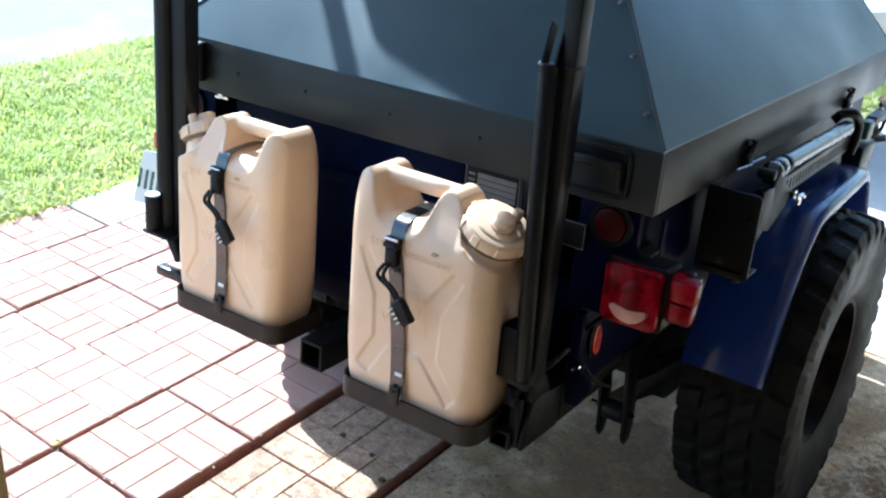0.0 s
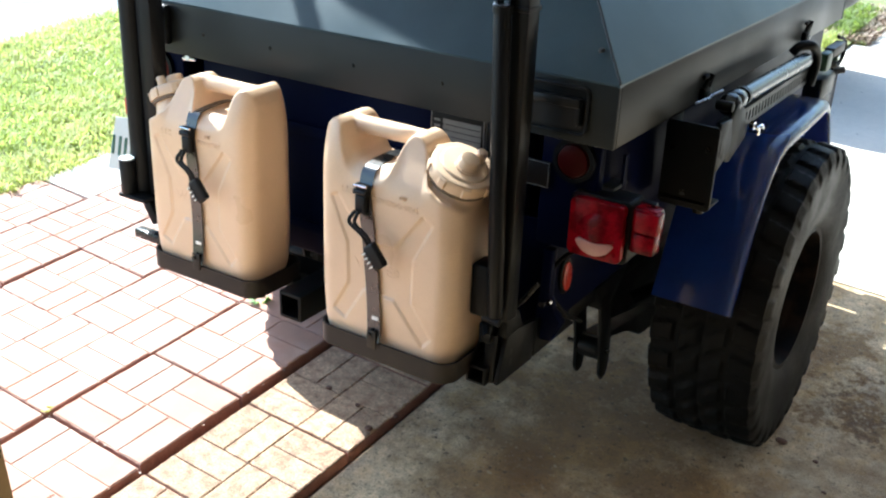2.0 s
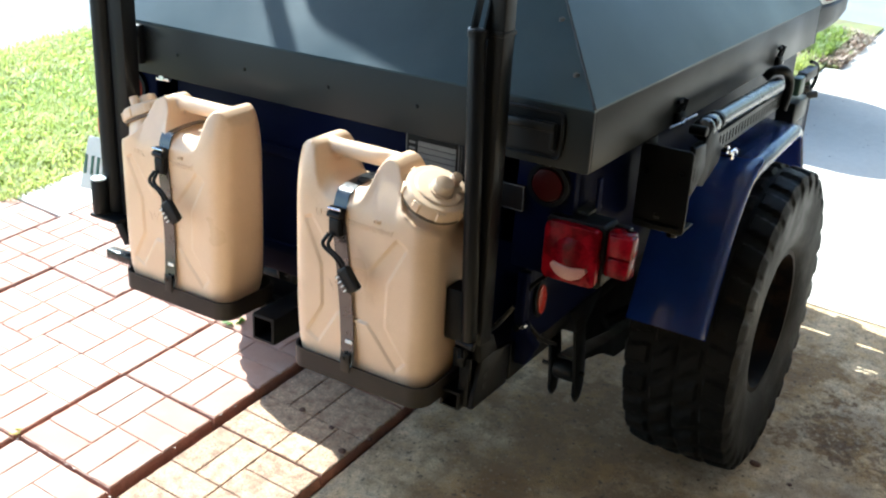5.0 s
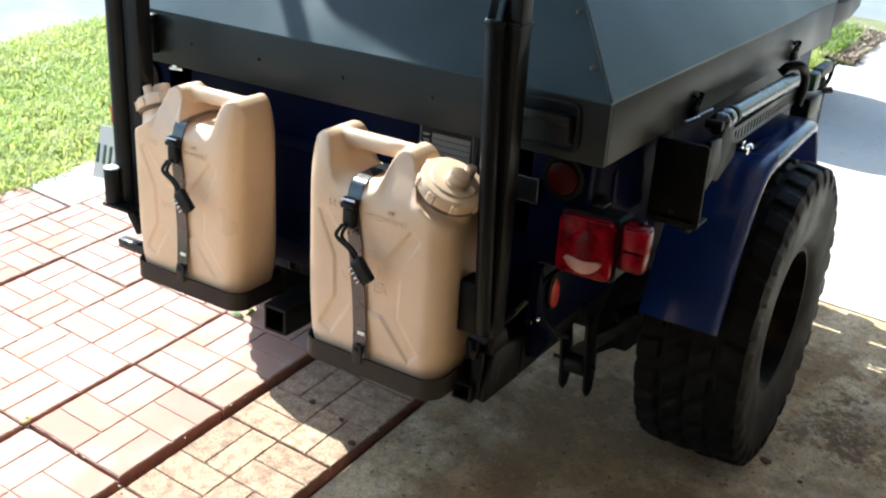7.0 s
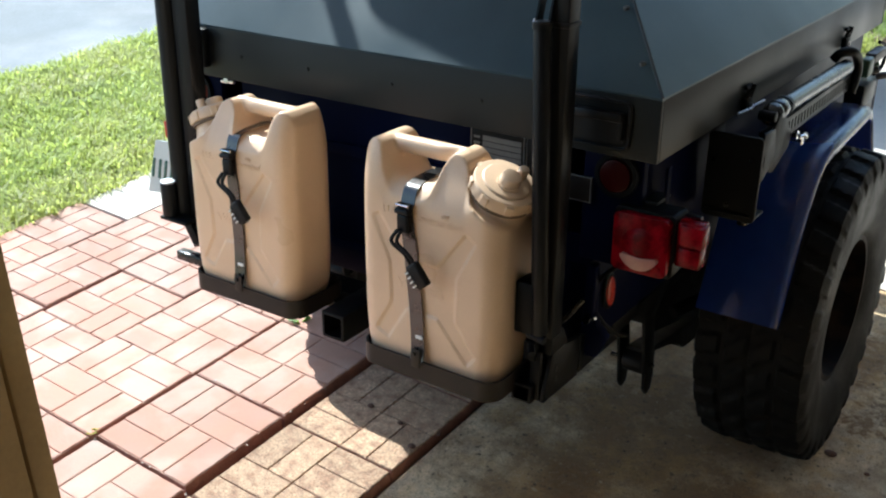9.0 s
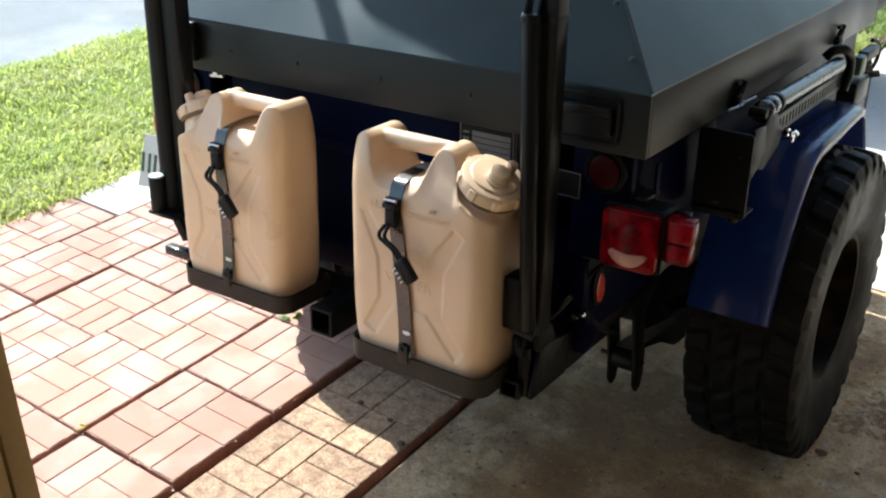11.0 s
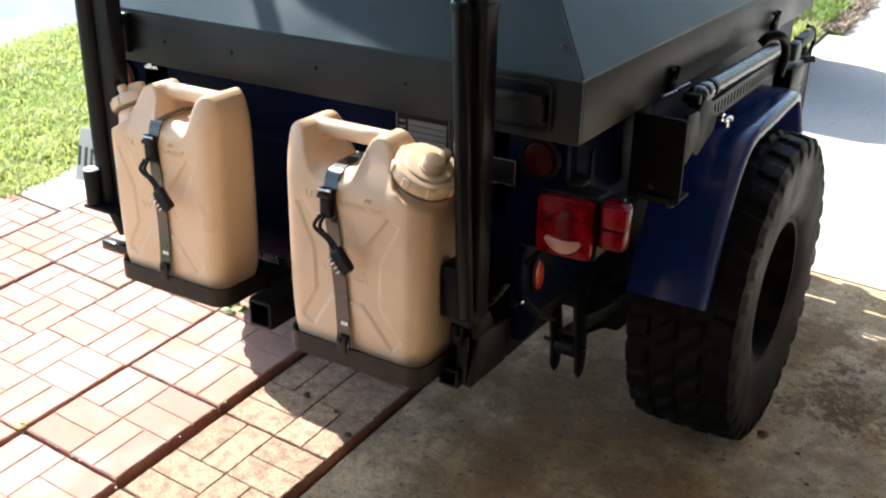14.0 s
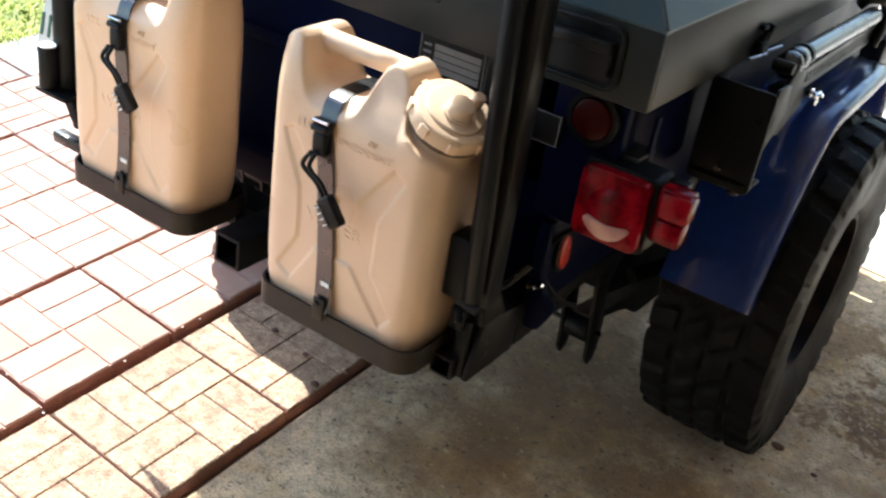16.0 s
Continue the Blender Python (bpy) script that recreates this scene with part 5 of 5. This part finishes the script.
jerry_can((-1.694, 1.62, 0.674), 180, "tan plastic water can, cap towards the lawn, strapped in", 0.97)

# ---- straps and padlocks ----


def strap(x_top, x_bot, y_front, z_foot, z_top, back, label):
    th = thing("tie_down_strap", ((x_top + x_bot) / 2, y_front, z_foot), label, "strap", TRAILER, "tie-down straps")
    e, z1 = 0.004, z_top - 0.036
    line = curve([(x_bot, y_front - 0.018, z_foot + 0.002), (x_bot, y_front - 0.012, z_foot + 0.03), (x_bot * 0.7 + x_top * 0.3, y_front - e, z_foot + 0.12), (x_top * 0.7 + x_bot * 0.3, y_front - e, z1 - 0.1), (x_top, y_front - e, z1 - 0.02), (x_top, y_front + 0.003, z1 + 0.002), (x_top, y_front + 0.014, z_top - 0.008), (x_top, y_front + 0.036, z_top + 0.001), (x_top, y_front + 0.06, z_top + e), (x_top, back - 0.05, z_top + e), (x_top, back - 0.014, z_top - 0.01), (x_top, back + 0.004, z_top - 0.04), (x_top, back + e, z_top - 0.2), (x_top, back + e, z_foot + 0.04)], 6)
    part("webbing", sweep(line, 0, 4, (0.0168, 0.0012, (1, 0, 0))), WEB, th)
    yb = y_front - 0.012
    bk = part("buckle", join(box(x_top - 0.0145, x_top + 0.0145, yb - 0.008, yb + 0.008, z1 - 0.06, z1 - 0.018, 0.006, 3), box(x_top - 0.0165, x_top + 0.0165, yb - 0.003, yb + 0.008, z1 - 0.02, z1 + 0.004, 0.003), rod((x_top - 0.016, yb - 0.005, z1 - 0.012), (x_top + 0.016, yb - 0.005, z1 - 0.012), 0.0065, 14, bev=0.001)), SATIN, th, "black cam buckle")
    part("pin", rod((x_top - 0.0155, yb - 0.006, z1 + 0.001), (x_top + 0.0155, yb - 0.006, z1 + 0.001), 0.003, 10), CHROME, bk)
    part("hook", join(box(x_bot - 0.012, x_bot + 0.012, y_front - 0.022, y_front - 0.018, z_foot - 0.014, z_foot + 0.03, 0.0015), rod((x_bot - 0.004, y_front - 0.022, z_foot + 0.018), (x_bot - 0.004, y_front - 0.026, z_foot + 0.018), 0.0055, 12)), TRAY, th, "black steel end hook")
    part("tag", box(x_bot - 0.006, x_bot + 0.012, y_front - 0.0125, y_front - 0.011, z_foot + 0.052, z_foot + 0.06, 0), WHITE, th, "small white tag")
    return x_top, yb, z1 - 0.065


def padlock(x, y, z, dx, dz, label):
    """A combination padlock hanging by a thin coated cable; dx, dz: from cable end to body."""
    th = thing("padlock", (x + dx, y, z + dz), label, "padlock", TRAILER, "padlocks on the straps")
    for o in (-0.0045, 0.0045):
        part("cable", sweep(curve([(x + o, y, z + 0.012), (x + o * 1.6 - 0.006, y - 0.008, z - 0.012), (x + dx * 0.5 + o * 1.3, y - 0.012, z + dz * 0.45), (x + dx * 0.85 + o, y - 0.012, z + dz * 0.85)]), 0.0042, 8), SATIN, th)
    ang = math.atan2(dx, -dz)
    m = Matrix.Translation((x + dx, y - 0.012, z + dz)) @ Matrix.Rotation(-ang, 4, "Y")
    part("body", box(-0.0165, 0.0165, -0.009, 0.009, -0.028, 0.028, 0.006, 3, m), DATA, th, "black padlock body")
    for k in range(4):
        part("dial", box(-0.019, -0.0085, -0.0115, -0.004, -0.019 + k * 0.0105, -0.012 + k * 0.0105, 0.001, 1, m), GREY, th)
        part("mark", box(-0.0197, -0.01, -0.0124, -0.0112, -0.017 + k * 0.0105, -0.0142 + k * 0.0105, 0, 1, m), WHITE, th)


a = strap(-1.155, -1.12, 1.5, 0.7, 1.086, 1.67, "black webbing strap with a cam buckle over a tan can")
padlock(a[0] - 0.004, a[1] - 0.012, a[2], 0.058, -0.07, "black combination padlock hanging on a strap")
a = strap(-1.697, -1.684, 1.535, 0.712, 1.092, 1.705, "black webbing strap with a cam buckle over a tan can")
padlock(a[0] - 0.004, a[1] - 0.012, a[2], 0.058, -0.07, "black combination padlock hanging on a strap")

# ---- small things on the ground ----
rs = random.Random(5)
for x, y, s in ((-0.475, 2.65, 0.014), (-0.36, 2.62, 0.007), (-0.3, 2.5, 0.006), (-1.5, 1.935, 0.011), (-1.47, 2.03, 0.008), (-1.6, 2.005, 0.008), (-1.73, 2.02, 0.009), (-0.42, 2.35, 0.006), (-0.62, 2.05, 0.005), (-0.55, 2.2, 0.005)):
    bm = bmesh.new()
    bmesh.ops.create_icosphere(bm, subdivisions=2, radius=s, matrix=Matrix.Diagonal((1.3, 0.9, 0.6, 1)))
    for v in bm.verts:
        v.co *= 1 + 0.35 * noise.noise(v.co * 60 + Vector((x * 9, 0, 0)))
    ob = solid("stone", bm, SAND, "small dark stone lying on the ground", "stone", group="small stones on the ground")
    ob.location = (x, y, (-0.03 if x > -1.45 else -0.013) + s * 0.45)
for k in range(15):
    x, y = (rs.uniform(-2.31, -1.9), 1.815 + rs.gauss(0, 0.004)) if k % 3 == 0 else (-1.893 + rs.gauss(0, 0.006), rs.uniform(1.1, 2.1)) if k % 3 == 1 else (rs.uniform(-2.31, -1.9), 1.408 + rs.gauss(0, 0.004))
    size = rs.uniform(0.002, 0.0042)
    bm = bmesh.new()
    bmesh.ops.create_icosphere(bm, subdivisions=1, radius=size, matrix=Matrix.Diagonal((1.3, 0.9, 0.6, 1)))
    for v in bm.verts:
        v.co *= 1 + 0.4 * noise.noise(v.co * 130 + Vector((x * 9, y, 0)))
    ob = solid("chip", bm, CHIP, "pale crumb of concrete lying in a paver joint", "chip", group="pale crumbs in the paver joints")
    ob.location = (x, y, 0.001 + size * 0.2)
moss = thing("moss", (-2.325, 1.41, 0), "small yellow-green tuft of moss in a paver joint", "moss")
for i in range(14):
    a, l = rs.uniform(0, 6.28), rs.uniform(0.008, 0.018)
    d = Vector((math.cos(a), math.sin(a), 0)) * l
    p = Vector((-2.325, 1.41, -0.002)) + d * 0.3
    n2 = Vector((-d.y, d.x, 0)).normalized() * l * 0.3
    bm = bmesh.new()
    bm.faces.new([bm.verts.new(q) for q in (p, p + d * 0.5 + n2 + Vector((0, 0, l * 0.8)), p + d + Vector((0, 0, l * 0.7)), p + d * 0.5 - n2 + Vector((0, 0, l * 0.8)))])
    bmesh.ops.solidify(bm, geom=list(bm.faces), thickness=0.0007)
    part("leaf", bm, MOSS, moss, smooth=0)
weed = thing("weed", (-2.26, 2.26, -0.02), "small bright green weed growing in a paver joint", "weed")
for i in range(22):
    a, l = rs.uniform(0, 6.28), rs.uniform(0.018, 0.042)
    d = Vector((math.cos(a), math.sin(a), 0)) * l
    p = Vector((-2.26, 2.26, -0.02)) + d * 0.2
    n2 = Vector((-d.y, d.x, 0)).normalized() * l * 0.3
    bm = bmesh.new()
    vs = [bm.verts.new(q) for q in (p, p + d * 0.5 + n2 + Vector((0, 0, l * 0.9)), p + d + Vector((0, 0, l * 0.8)), p + d * 0.5 - n2 + Vector((0, 0, l * 0.9)))]
    bm.faces.new(vs)
    bmesh.ops.solidify(bm, geom=list(bm.faces), thickness=0.0008)
    part("leaf", bm, WEED, weed, smooth=0)
for i in range(16):
    x, y = -6.0 + rs.uniform(-0.15, 0.3), 5.0 + rs.uniform(-0.3, 0.35)
    bm = bmesh.new()
    l = rs.uniform(0.05, 0.11)
    vs = [bm.verts.new(q) for q in ((-l, 0, 0), (0, -l * 0.4, 0.012), (l, 0, 0.006), (0, l * 0.4, 0.02))]
    bm.faces.new(vs)
    bmesh.ops.solidify(bm, geom=list(bm.faces), thickness=0.002)
    ob = solid("fallen_leaf", bm, LEAF, "dry brown leaf lying on the street", "leaf", group="fallen leaves on the street", smooth=0)
    ob.matrix_world = pose(x, y, -0.026, 0, 0, rs.uniform(0, 360))
